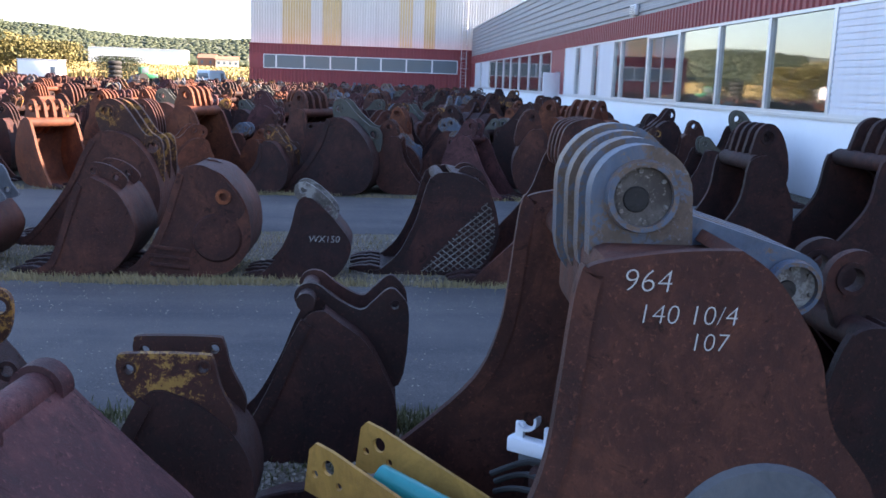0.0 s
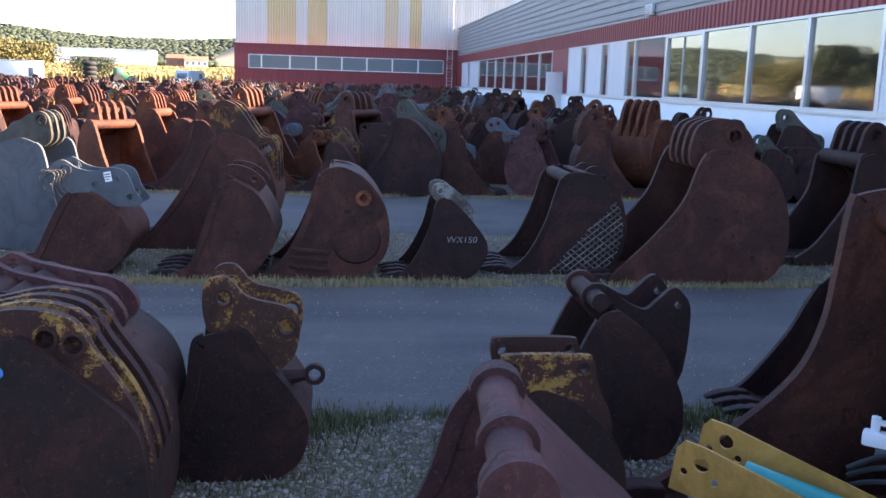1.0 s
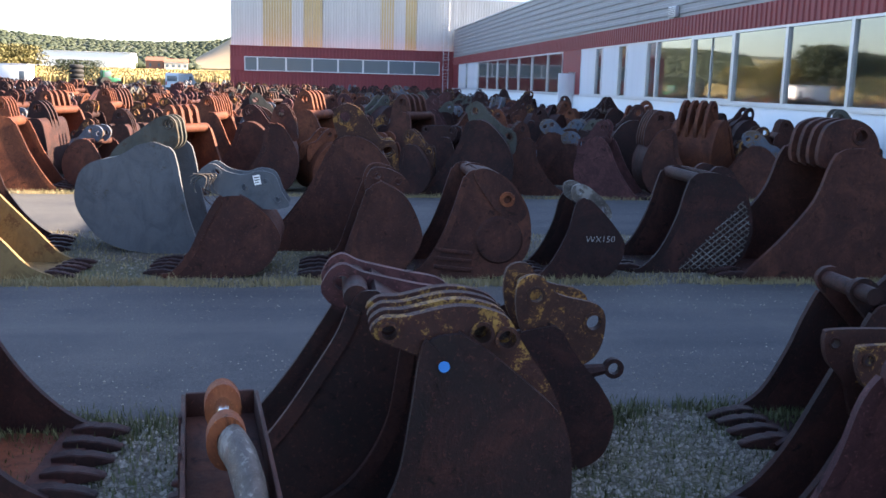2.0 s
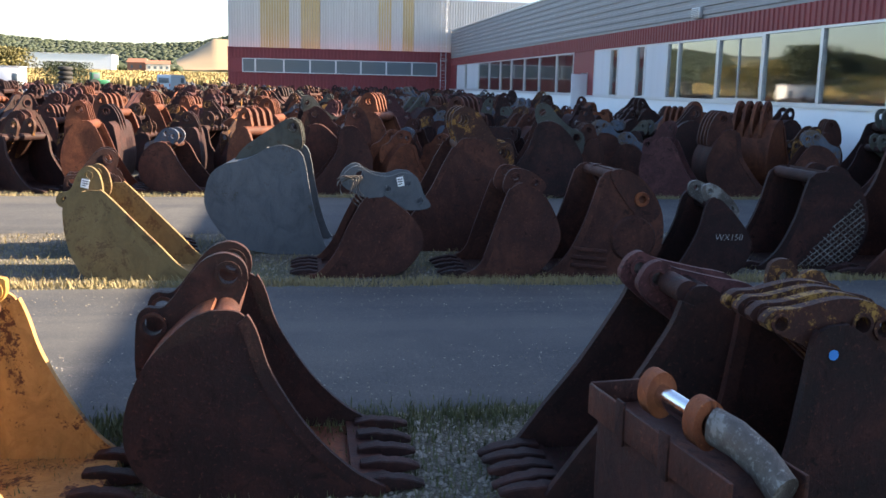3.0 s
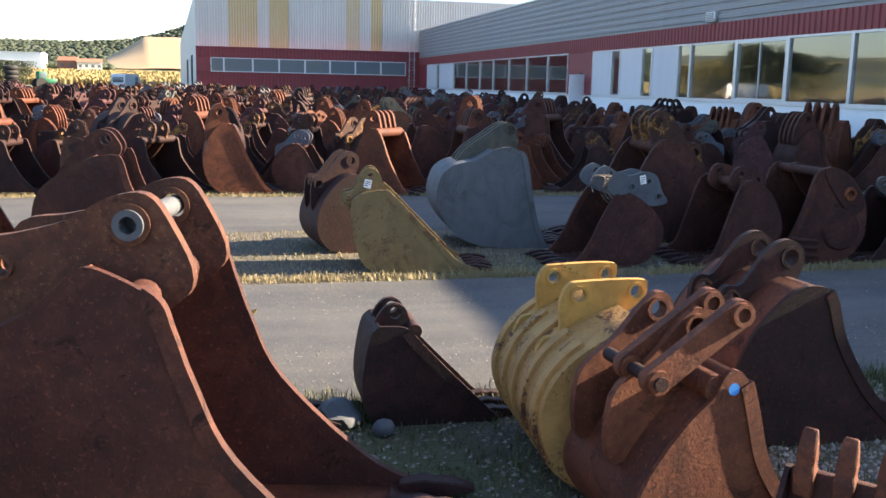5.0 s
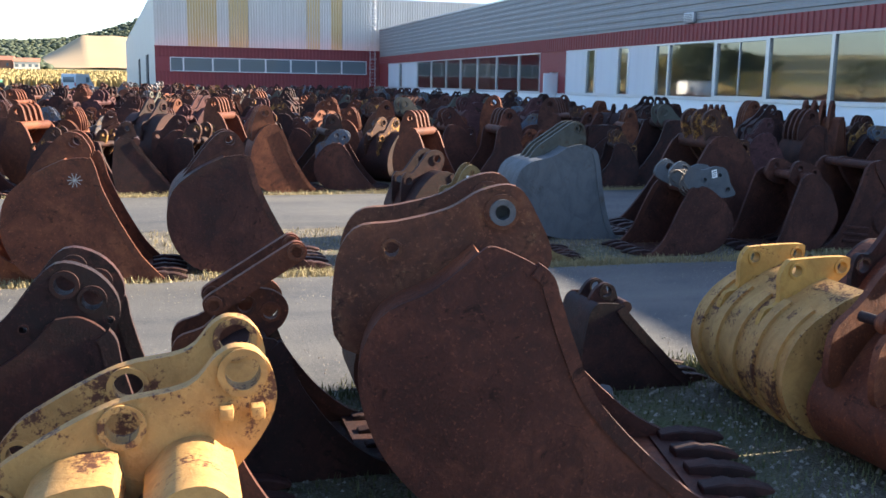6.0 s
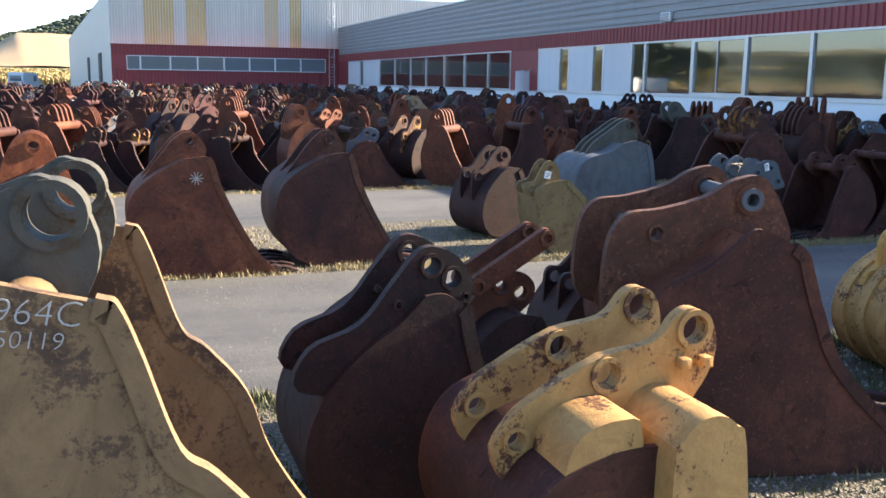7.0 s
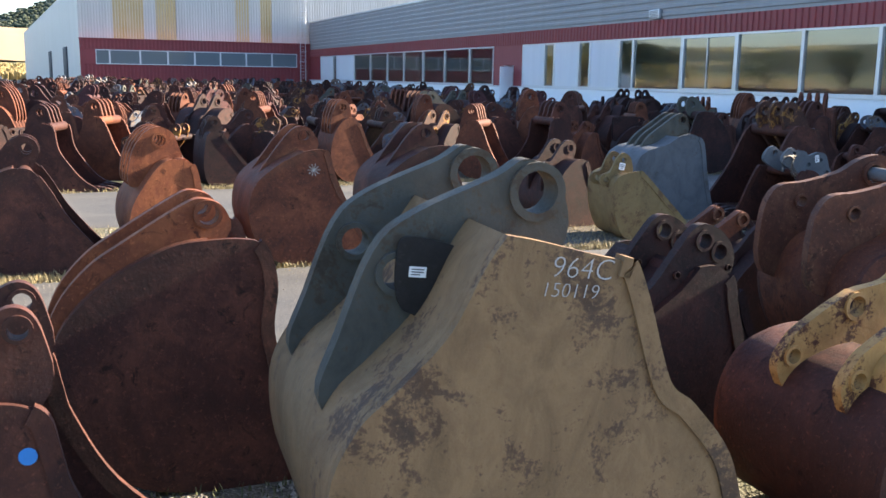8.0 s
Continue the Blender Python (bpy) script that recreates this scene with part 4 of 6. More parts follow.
b_r1 = bucket((3.75, 4.75), 180, 1.5, 1.1, 0.9, "std", "hook", "dark", None, 5, 0.34, label="dark rusty bucket beside a green one", group=FRONT_ROW)
b_r2 = bucket((3.1, 6.05), 178, 1.1, 0.86, 0.8, "round", "hook", "dark", None, 5, 0.3, label="dark rusty digger bucket in the front row", group=FRONT_ROW)

# second row
R2 = SECOND_ROW
bucket((6.0, 11.7), 182, 1.4, 1.36, 1.0, "deep", "fin", "dark", None, 5, 0.2, ears=4, label="dark bucket with slotted back and upright fins", group=R2)
bucket((3.9, 10.6), 180, 1.8, 1.45, 1.2, mat="brown", teeth=5, label="broad brown bucket with a row of hinge fins", group=R2,
    own=own([(0.2, 0.0), (0.5, 0.05), (0.7, 0.3), (0.72, 0.65), (0.62, 1.0), (0.42, 1.28), (0.06, 1.45)],
            [(0.06, 1.45), (-0.18, 1.43), (-0.3, 1.28), (-0.45, 0.88), (-0.75, 0.5), (-1.0, 0.25), (-1.2, 0.05)],
            [(-0.3, 1.25), (-0.28, 1.62), (-0.1, 1.74), (0.12, 1.74), (0.32, 1.6), (0.38, 1.35), (0.1, 1.2)], [(0.15, 1.57, 0.07)], (-0.3, -0.1, 0.1, 0.3)))
bucket((7.15, 11.0), 182, 1.9, 1.45, 1.2, "deep", "fin", "dark", None, 5, 0.3, ears=3, label="tall dark rusty bucket near the wing", group=R2)
bucket((8.85, 11.3), 180, 1.5, 1.35, 1.1, "tall", "fin", "dark", None, 5, 0.3, label="tall dark bucket beside the white plinth", group=R2)
b_mesh = bucket((2.4, 10.98), 180, 1.3, 1.13, 0.95, mat="dark", teeth=5, label="dark bucket with criss-cross weld ribs on its side", group=R2,
    own=own([(0.1, 0.0), (0.4, 0.05), (0.57, 0.28), (0.61, 0.55), (0.5, 0.92), (0.3, 1.08), (0.08, 1.13)],
            [(0.08, 1.13), (-0.1, 1.1), (-0.18, 0.95), (-0.28, 0.6), (-0.45, 0.25), (-0.65, 0.05), (-0.78, 0.03)],
            [(0.15, 0.9), (0.15, 1.1), (0.25, 1.18), (0.42, 1.12), (0.52, 0.9), (0.4, 0.8)], [(0.36, 1.04, 0.035)], (-0.25, 0.2), tube=(-0.05, 1.05, 0.07)))
b_wx = bucket((1.0, 10.5), 180, 0.95, 0.86, 0.7, mat="dark", ear_mat="pale", teeth=4, label="small dark bucket with pale worn hinge and chalk mark", group=R2,
    own=own([(0.0, 0.0), (0.22, 0.02), (0.36, 0.15), (0.42, 0.38), (0.25, 0.63), (0.06, 0.82)],
            [(0.06, 0.82), (-0.02, 0.86), (-0.12, 0.8), (-0.2, 0.5), (-0.35, 0.2), (-0.5, 0.03)],
            [(-0.15, 0.85), (-0.16, 0.98), (-0.05, 1.01), (0.1, 0.92), (0.24, 0.78), (0.28, 0.66), (0.18, 0.6), (0.0, 0.75)], [(-0.08, 0.93, 0.03), (0.18, 0.74, 0.03)], (-0.26, 0.1)))
b_ring = bucket((-0.15, 10.65), 180, 1.3, 1.16, 1.0, mat="brown", teeth=5, label="brown bucket with a round side boss", group=R2,
    own=own([(0.1, 0.0), (0.35, 0.09), (0.53, 0.34), (0.5, 0.75), (0.25, 1.08), (-0.04, 1.16)],
            [(-0.04, 1.16), (-0.15, 1.12), (-0.21, 0.97), (-0.33, 0.6), (-0.49, 0.27), (-0.7, 0.06), (-0.85, 0.03)],
            [(-0.08, 1.08), (0.0, 1.17), (0.2, 1.1), (0.4, 0.88), (0.48, 0.7), (0.35, 0.6), (0.15, 0.75)], [(0.27, 0.85, 0.05)], (-0.49, 0.2)))
bucket((-1.2, 10.6), 180, 1.1, 1.02, 1.0, mat="brown", teeth=5, label="plain brown rusty bucket with twin eyes", group=R2,
    own=own([(0.0, 0.0), (0.22, 0.08), (0.4, 0.32), (0.43, 0.52), (0.27, 0.86), (0.01, 1.02)],
            [(0.01, 1.02), (-0.1, 0.97), (-0.17, 0.82), (-0.3, 0.44), (-0.42, 0.14), (-0.62, 0.03)],
            [(-0.14, 0.9), (-0.12, 1.08), (-0.02, 1.15), (0.18, 1.1), (0.32, 0.95), (0.1, 0.8)], [(-0.02, 1.06, 0.035), (0.2, 1.0, 0.03)], (-0.25, 0.25)))
bucket((-1.62, 12.3), 178, 1.7, 1.38, 1.1, "round", "hook", "brown", "yellow_worn", 5, 0.3, ears=3, label="tall brown bucket with sunlit yellow hinge ears", group=R2)
b_cyl = bucket((-2.7, 10.65), 180, 1.05, 0.85, 0.9, mat="brown", ear_mat="grey", teeth=5, label="brown bucket with a pale hydraulic quick hitch", group=R2,
    own=own([(0.0, 0.0), (0.3, 0.08), (0.49, 0.36), (0.4, 0.6), (0.2, 0.78), (0.08, 0.85)],
            [(0.08, 0.85), (-0.06, 0.84), (-0.14, 0.8), (-0.28, 0.55), (-0.43, 0.24), (-0.6, 0.05), (-0.7, 0.03)],
            [(-0.35, 0.95), (-0.33, 1.08), (-0.2, 1.16), (-0.05, 1.08), (0.12, 1.05), (0.27, 1.09), (0.42, 1.05), (0.5, 0.87), (0.57, 0.73), (0.3, 0.7), (-0.1, 0.82)],
            [(-0.17, 1.06, 0.045), (0.46, 0.8, 0.03), (0.33, 0.98, 0.025), (0.12, 0.92, 0.03)], (-0.29, 0.08)))
b_grey = bucket((-3.85, 12.1), -4, 1.6, 1.28, 1.0, mat="grey", ear_mat="slate", teeth=6, label="round-backed grey painted digger bucket", group=R2,
    own=own([(0.1, 0.0), (-0.2, 0.05), (-0.48, 0.2), (-0.7, 0.55), (-0.66, 0.88), (-0.5, 1.04), (-0.2, 1.12), (0.0, 1.24)],
            [(0.0, 1.24), (0.2, 1.28), (0.38, 1.2), (0.44, 1.05), (0.5, 0.7), (0.58, 0.35), (0.7, 0.06), (0.85, 0.03)],
            [(-0.4, 1.0), (-0.32, 1.2), (-0.05, 1.4), (0.2, 1.56), (0.33, 1.54), (0.38, 1.42), (0.36, 1.2), (0.0, 1.05)], [(0.28, 1.47, 0.05)], (-0.1, 0.1, 0.3)))
b_gold = bucket((-5.3, 10.6), -6, 1.45, 0.9, 0.8, mat="gold", teeth=5, label="ochre-painted wedge-shaped digger bucket", group=R2,
    own=own([(-0.1, 0.0), (-0.3, 0.04), (-0.43, 0.28), (-0.48, 0.6), (-0.45, 0.8), (-0.3, 0.88)],
            [(-0.3, 0.88), (-0.14, 0.9), (-0.05, 0.85), (0.2, 0.6), (0.45, 0.35), (0.68, 0.12), (0.9, 0.03)],
            [(-0.58, 0.72), (-0.58, 0.84), (-0.46, 0.88), (-0.38, 1.04), (-0.3, 1.12), (-0.21, 1.1), (-0.15, 1.0), (-0.15, 0.82), (-0.35, 0.68)], [(-0.27, 1.03, 0.035), (-0.51, 0.78, 0.035)], (-0.2, 0.08)))
bucket((-5.6, 11.9), 10, 1.3, 0.95, 0.9, "std", "hook", "dark", None, 4, 0.3, label="dark rusty bucket behind the ochre one", group=R2)
HEAVY = own([(0.0, 0.0), (-0.3, 0.06), (-0.5, 0.25), (-0.6, 0.55), (-0.54, 0.88), (-0.3, 1.1), (0.0, 1.25)],
            [(0.0, 1.25), (0.2, 1.27), (0.27, 1.2), (0.34, 0.95), (0.5, 0.6), (0.7, 0.25), (0.9, 0.03)],
            [(-0.5, 0.85), (-0.25, 1.25), (-0.05, 1.47), (0.09, 1.5), (0.19, 1.42), (0.22, 1.25), (-0.1, 0.95)], [(0.08, 1.4, 0.05), (-0.28, 1.05, 0.03)], (-0.2, 0.2))
bucket((-8.4, 10.7), 0, 1.5, 1.25, 1.1, mat="brown", teeth=5, label="brown rusty bucket with heavy hinge", group=R2, own=HEAVY)
b_star = bucket((-9.95, 10.4), 0, 1.5, 1.25, 1.1, mat="red", teeth=5, label="red-brown bucket with a chalk star mark", group=R2, own=HEAVY)
bucket((-11.1, 10.6), 4, 1.6, 1.18, 1.2, "deep", "fin", "orange", None, 5, 0.2, ears=4, label="orange rusty bucket with a row of fins", group=R2)
bucket((-12.6, 10.7), 0, 1.5, 1.1, 1.1, "round", "hook", "brown", None, 5, 0.3, label="brown rusty digger bucket in the second row", group=R2)
bucket((-14.2, 10.8), 0, 1.5, 1.1, 1.1, "std", "twin", "red", None, 5, 0.3, label="red-brown digger bucket in the second row", group=R2)
bucket((-15.9, 10.8), 0, 1.5, 1.2, 1.1, "std", "fin", "orange", None, 5, 0.2, ears=4, label="orange rusty digger bucket in the second row", group=R2)

# the yard behind: a dozen patterns, copied in ranks
rng = random.Random(7)


def patterns(rich):
    out = []
    specs = [("std", "hook", "brown", None, 2), ("round", "arm", "dark", None, 2), ("deep", "fin", "brown", None, 4), ("std", "twin", "red", None, 2), ("round", "hook", "purple", None, 2), ("wedge", "fin", "dark", None, 3),
             ("std", "arm", "dark", "slate", 2), ("round", "fin", "red", None, 4), ("deep", "hook", "dark", "yellow_worn", 2), ("std", "flat", "dark", None, 2), ("round", "twin", "brown", "blue_grey", 2), ("std", "hook", "dark", "yellow_worn", 2)]
    words = {"brown": "brown rusty", "dark": "dark rusty", "red": "red-brown rusty", "orange": "orange rusty", "purple": "purple-brown", "yellow_worn": "flaking yellow"}
    for form, ear, mat, em, ne in specs:
        L, H, W = rng.uniform(1.15, 1.6), rng.uniform(0.9, 1.25), rng.uniform(0.8, 1.2)
        out.append(bucket((0, 0), 0, L, H, W, form, ear, mat, em, 4 if rich else 0, 0.34 if ne == 2 else 0.17, ne, label=words[mat] + " digger bucket parked among many in the yard", group=FIELD, rich=rich))
    return out


def ranks(pats, y0, y1, dy, dx, x_left, x_right):
    y, row = y0, 0
    used = set()
    while y < y1:
        x = x_left(y) + rng.uniform(0, dx)
        while x < x_right(y):
            p = rng.choice(pats)
            if x < -25 and rng.random() < 0.15:
                x += dx
                continue
            s = rng.uniform(0.85, 1.2)
            m = Matrix.Translation((x, y + rng.uniform(-0.35, 0.35), 0)) @ pose(0, 0, 0, 0, 0, rng.choice((0, 0, 0, 180, -12, -25, 165, 40)) + rng.uniform(-16, 4)) @ Matrix.Scale(s, 4)
            if p not in used:
                used.add(p)
                p.matrix_world = m
            else:
                copy_thing(p, m)
            x += dx * rng.uniform(0.85, 1.2)
        y += dy
        row += 1


def far_ranks(pats, y0, y1, dy, dx, x_left, x_right):
    """The far rows, too many to tell apart, laid into one mesh."""
    protos, mats = [], []
    for p in pats:
        vs, fs, ms, base = [], [], [], 0
        for o in p.children:
            m = o.data.materials[0]
            if m not in mats:
                mats.append(m)
            loc = [o.matrix_local @ v.co for v in o.data.vertices]
            vs += [tuple(v) for v in loc]
            fs += [[base + k for k in f.vertices] for f in o.data.polygons]
            ms += [mats.index(m)] * len(o.data.polygons)
            base += len(loc)
        protos.append((np.array(vs), fs, ms))
        for o in list(p.children):
            bpy.data.objects.remove(o)
        bpy.data.objects.remove(p)
    V, F, M, base, y = [], [], [], 0, y0
    while y < y1:
        x = x_left(y) + rng.uniform(0, dx)
        while x < x_right(y):
            vs, fs, ms = rng.choice(protos)
            a, s = radians(rng.choice((0, 0, 0, 180, -12, -35, 150, 70)) + rng.uniform(-20, 4)), rng.uniform(0.8, 1.2)
            c, n = math.cos(a) * s, math.sin(a) * s
            rot = np.array([[c, -n, 0], [n, c, 0], [0, 0, s]])
            V.append(vs @ rot.T + np.array([x, y + rng.uniform(-0.5, 0.5), 0]))
            F += [[base + k for k in f] for f in fs]
            M += ms
            base += len(vs)
            x += dx * rng.uniform(0.8, 1.2)
        y += dy
    me = bpy.data.meshes.new("far_buckets")
    me.from_pydata(np.concatenate(V).tolist(), [], F)
    for m in mats:
        me.materials.append(m)
    me.polygons.foreach_set("material_index", M)
    tagged(new("far_buckets", me), "hundreds of rusty digger buckets in far ranks", "digger buckets", kind="stuff")


ranks(patterns(True), 18.0, 34.0, 1.8, 1.32, lambda y: -8.0 - y * 0.36, lambda y: 9.3)
far_ranks(patterns(False), 34.5, 90.0, 1.8, 1.35, lambda y: -6.0 - y * 0.42 if y < 72 else -12.5, lambda y: 9.3)

# ---- distance ----


def hills():
    """Wooded ridges round the horizon, as one rising sheet."""
    bm = bmesh.new()
    n = 220
    rows = []
    for k in range(n + 1):
        az = radians(-180 + 360 * k / n)
        d = math.degrees(az)
        el = 1.9 + 2.6 * math.exp(-((d - 2) / 5.5) ** 2) + 0.5 * math.exp(-((d + 20) / 4.0) ** 2) + 0.9 * math.exp(-((d + 75) / 30.0) ** 2)
        el += 0.25 * noise.noise((d * 0.12, 0, 0)) + 0.1 * noise.noise((d * 0.6, 3, 0))
        top = 1500 * math.tan(radians(el))
        rows.append([bm.verts.new((r * math.sin(az), r * math.cos(az), z)) for r, z in ((620, -1), (900, top * 0.22 + 3 * noise.noise((d, 1, 1))), (1150, top * 0.55), (1400, top * 0.88), (1500, top), (1700, top * 0.9))])
    for a, b in zip(rows, rows[1:]):
        for k in range(5):
            bm.faces.new((a[k], b[k], b[k + 1], a[k + 1]))
    return tagged(mesh_ob("backdrop_hills", bm, HILL, 80), "wooded hills on the horizon with pale fields", "hills", kind="structure")


hills()


def rise(r):
    """The ground beyond the yard climbs gently."""
    return 0.018 * max(0.0, r - 250)


def sector(name, a0, a1, radii, height, mat, label):
    bm = bmesh.new()
    rows = []
    for k in range(41):
        az = radians(a0 + (a1 - a0) * k / 40)
        rows.append([bm.verts.new((r * math.sin(az), r * math.cos(az), height(r, k / 40))) for r in radii])
    for a, b in zip(rows, rows[1:]):
        for k in range(len(radii) - 1):
            bm.faces.new((a[k], b[k], b[k + 1], a[k + 1]))
    return tagged(mesh_ob(name, bm, mat, 80), label, "field", kind="structure")


sector("backdrop_maize_ground", -40, -1.2, (230, 300, 380, 470), lambda r, f: rise(r) - (0.3 if r < 240 else 0), MAIZE, "yellow ground of the ripe maize field")
sector("backdrop_meadow", -40, -1.2, (470, 560, 680, 760), lambda r, f: rise(r) + 0.02, MEADOW, "green sloping meadow")
sector("backdrop_field", -7.6, 1.0, (640, 720, 800, 900), lambda r, f: 8.5 + (r - 640) * 0.115 * min(1.0, 0.35 + f * 2.6) + 1.2 * noise.noise((f * 6, r * 0.01, 0)), STUBBLE, "pale harvested field on the hillside")

sector("backdrop_pasture", -115, -40, (230, 330, 470, 600, 760), lambda r, f: rise(r) + 0.03, MEADOW, "pale dry pasture west of the yard")
rs = random.Random(3)
V, F = [], []
for k in range(30000):
    y = 235 + 235 * rs.random() ** 1.5
    az = radians(rs.uniform(-28, -1.5))
    x, y = y * math.sin(az), y * math.cos(az)
    z0, h = rise(math.hypot(x, y)), rs.uniform(1.2, 1.9)
    a = rs.uniform(0, 3.1)
    c, n = math.cos(a) * 0.4, math.sin(a) * 0.4
    base = len(V)
    V += [(x - c, y - n, z0 - 0.3), (x + c, y + n, z0 - 0.3), (x + c * 0.7, y + n * 0.7, z0 + h * rs.uniform(0.7, 1)), (x - c * 0.2, y - n * 0.2, z0 + h)]
    F.append([base, base + 1, base + 2, base + 3])
me = bpy.data.meshes.new("maize_field")
me.from_pydata(V, [], F)
me.materials.append(MAIZE)
tagged(new("maize_field", me), "ripe yellow maize field beyond the yard", "field", kind="stuff")


def blob_tree(at, height, spread, mat, seed, label, leaves=5200, bushy=0.2):
    r = random.Random(seed)
    root = tagged(new("tree"), label, "tree", "trees beyond the yard")
    root.location = (*at, 0)
    bm = bmesh.new()
    tube(bm, (0, 0, 0), (0.1, 0, height * 0.45), height * 0.035, height * 0.02, n=9)
    ends = []
    for k in range(9):
        a, u = r.uniform(0, 6.3), r.uniform(0.35, 1.0)
        e = Vector((math.cos(a) * spread * 0.55 * u, math.sin(a) * spread * 0.55 * u, height * r.uniform(0.4, 0.85)))
        tube(bm, (0.05, 0, height * r.uniform(0.18, 0.42)), e, height * 0.014, height * 0.004, n=6)
        ends.append(e)
    part("trunk", bm, BARK, root)
    bm = bmesh.new()
    cents = [e + Vector((r.gauss(0, 0.1), r.gauss(0, 0.1), r.gauss(0.05, 0.08))) * spread for e in ends for _ in range(2)] + [Vector((0, 0, height * 0.85))]
    for _ in range(leaves):
        c = r.choice(cents)
        v = Vector((r.gauss(0, 1), r.gauss(0, 1), r.gauss(0, 0.8)))
        v = v.normalized() * spread * 0.3 * r.random() ** 0.4
        p = c + v
        if p.z < height * bushy or p.z > height:
            continue
        s = height * 0.027 * r.uniform(0.6, 1.5)
        a, b = Vector((r.gauss(0, 1), r.gauss(0, 1), r.gauss(0, 1))).normalized() * s, Vector((r.gauss(0, 1), r.gauss(0, 1), r.gauss(0, 1))).normalized() * s
        bm.faces.new([bm.verts.new(q) for q in (p - a, p + b, p + a, p - b)])
    part("crown", bm, mat, root, smooth=None)
    return root


T1 = "broad tree with yellowing autumn leaves"
blob_tree((-62, 150), 10, 9, LEAF, 1, "dark green leafy tree at the yard's edge")
blob_tree((-56, 158), 7, 8, LEAF_YELLOW, 2, T1, bushy=0.08)
blob_tree((-50, 162), 6.4, 8, LEAF_YELLOW, 3, T1, bushy=0.08)
blob_tree((-66, 170), 8, 9, LEAF_YELLOW, 4, T1, bushy=0.08)
blob_tree((-74, 160), 9, 9, LEAF, 5, "dark green leafy tree at the yard's edge")
blob_tree((-46, 175), 4.5, 7, LEAF, 6, "low green bush beside the field", bushy=0.05)
for k in range(14):
    rk = random.Random(50 + k)
    blob_tree((-62 + rk.uniform(-9, 6), -30 + 13 * k), rk.uniform(4, 8.5), rk.uniform(5, 8), LEAF if k % 3 else LEAF_YELLOW, 70 + k, "leafy tree along the yard's far side", 1200, 0.1)

rw = random.Random(11)
bm = bmesh.new()
bmesh.ops.create_icosphere(bm, subdivisions=1, radius=1)
ico_v, ico_f = np.array([v.co[:] for v in bm.verts]), [[v.index for v in f.verts] for f in bm.faces]
bm.free()
V, F = [], []
for k in range(9000):
    d = rw.uniform(-24, 8)
    rad = rw.choice((rw.uniform(600, 700), rw.uniform(760, 1500), rw.uniform(760, 1500)))
    az = radians(d)
    if -7.6 < d < 0.2 and 560 < rad < 980:
        continue
    el = 1.9 + 2.6 * math.exp(-((d - 2) / 5.5) ** 2) + 0.5 * math.exp(-((d + 20) / 4.0) ** 2)
    top = 1500 * math.tan(radians(el))
    z = max(rise(rad) if rad < 740 else 0, np.interp(rad, [620, 900, 1150, 1400, 1500], [-1, top * 0.22, top * 0.55, top * 0.88, top]))
    s = rw.uniform(1.2, 3.0)
    jit = np.array([[rw.uniform(-0.3, 0.3) for _ in range(3)] for _ in range(len(ico_v))])
    base = len(V) * len(ico_v)
    V.append((ico_v + jit) * s * np.array([1.5, 1.5, rw.uniform(0.7, 1.0)]) + np.array([rad * math.sin(az), rad * math.cos(az), z + 1.5]))
    F += [[base + n for n in f] for f in ico_f]
me = bpy.data.meshes.new("far_woods")
me.from_pydata(np.concatenate(V).tolist(), [], F)
me.materials.append(LEAF)
me.polygons.foreach_set("use_smooth", [True] * len(me.polygons))
tagged(new("far_woods", me), "far woods and hedges on the hill slopes", "woods", kind="stuff")


def far_house(name, at, size, turn, wall, roof, label, pitched=True, windows=4, base=0.0):
    root = tagged(new(name), label, "building")
    w, d, h = size
    bm = bmesh.new()
    box(bm, -w / 2, -d / 2, 0, w / 2, d / 2, h)
    part("wall", bm, wall, root, smooth=None)
    bm = bmesh.new()
    r = h * 0.45 if pitched else h * 0.06
    vs = [bm.verts.new(p) for p in ((-w / 2 - 0.4, -d / 2 - 0.4, h), (w / 2 + 0.4, -d / 2 - 0.4, h), (w / 2 + 0.4, d / 2 + 0.4, h), (-w / 2 - 0.4, d / 2 + 0.4, h), (-w / 2 - 0.4, 0, h + r), (w / 2 + 0.4, 0, h + r))]
    for f in ((0, 1, 5, 4), (2, 3, 4, 5), (1, 2, 5), (3, 0, 4), (3, 2, 1, 0)):
        bm.faces.new([vs[k] for k in f])
    part("roof", bm, roof, root, smooth=None)
    for k in range(windows):
        x = -w / 2 + w * (k + 0.5) / windows
        bm = bmesh.new()
        box(bm, x - w * 0.06, -d / 2 - 0.05, h * 0.35, x + w * 0.06, -d / 2 + 0.05, h * 0.7)
        part("window", bm, DARK_GLASS, root, smooth=None)
    root.matrix_world = Matrix.Translation((*at, base)) @ pose(0, 0, 0, 0, 0, turn)
    return root


far_house("warehouse", (-141, 583), (54, 25, 8.6), 3, WHITE_PAINT, ROOF_GREY, "long low white warehouse beyond the maize field", False, 0, 6.2)
far_house("farmhouse", (-86, 560), (13, 8, 4.4), 8, RENDER_WALL, TILE, "small farmhouse with a red tiled roof", base=5.6)
far_house("barn", (-98, 566), (10, 8, 5), -6, TILE, TILE, "brown barn beside the farmhouse", True, 2, 5.7)
far_house("industrial_building", (-95, 20), (30, 40, 7), 0, plain("ochre_wall", (0.5, 0.33, 0.12), 0.8, 0, 0.1, 0.4, True), ROOF_GREY, "ochre industrial building across the yard", False, 0)

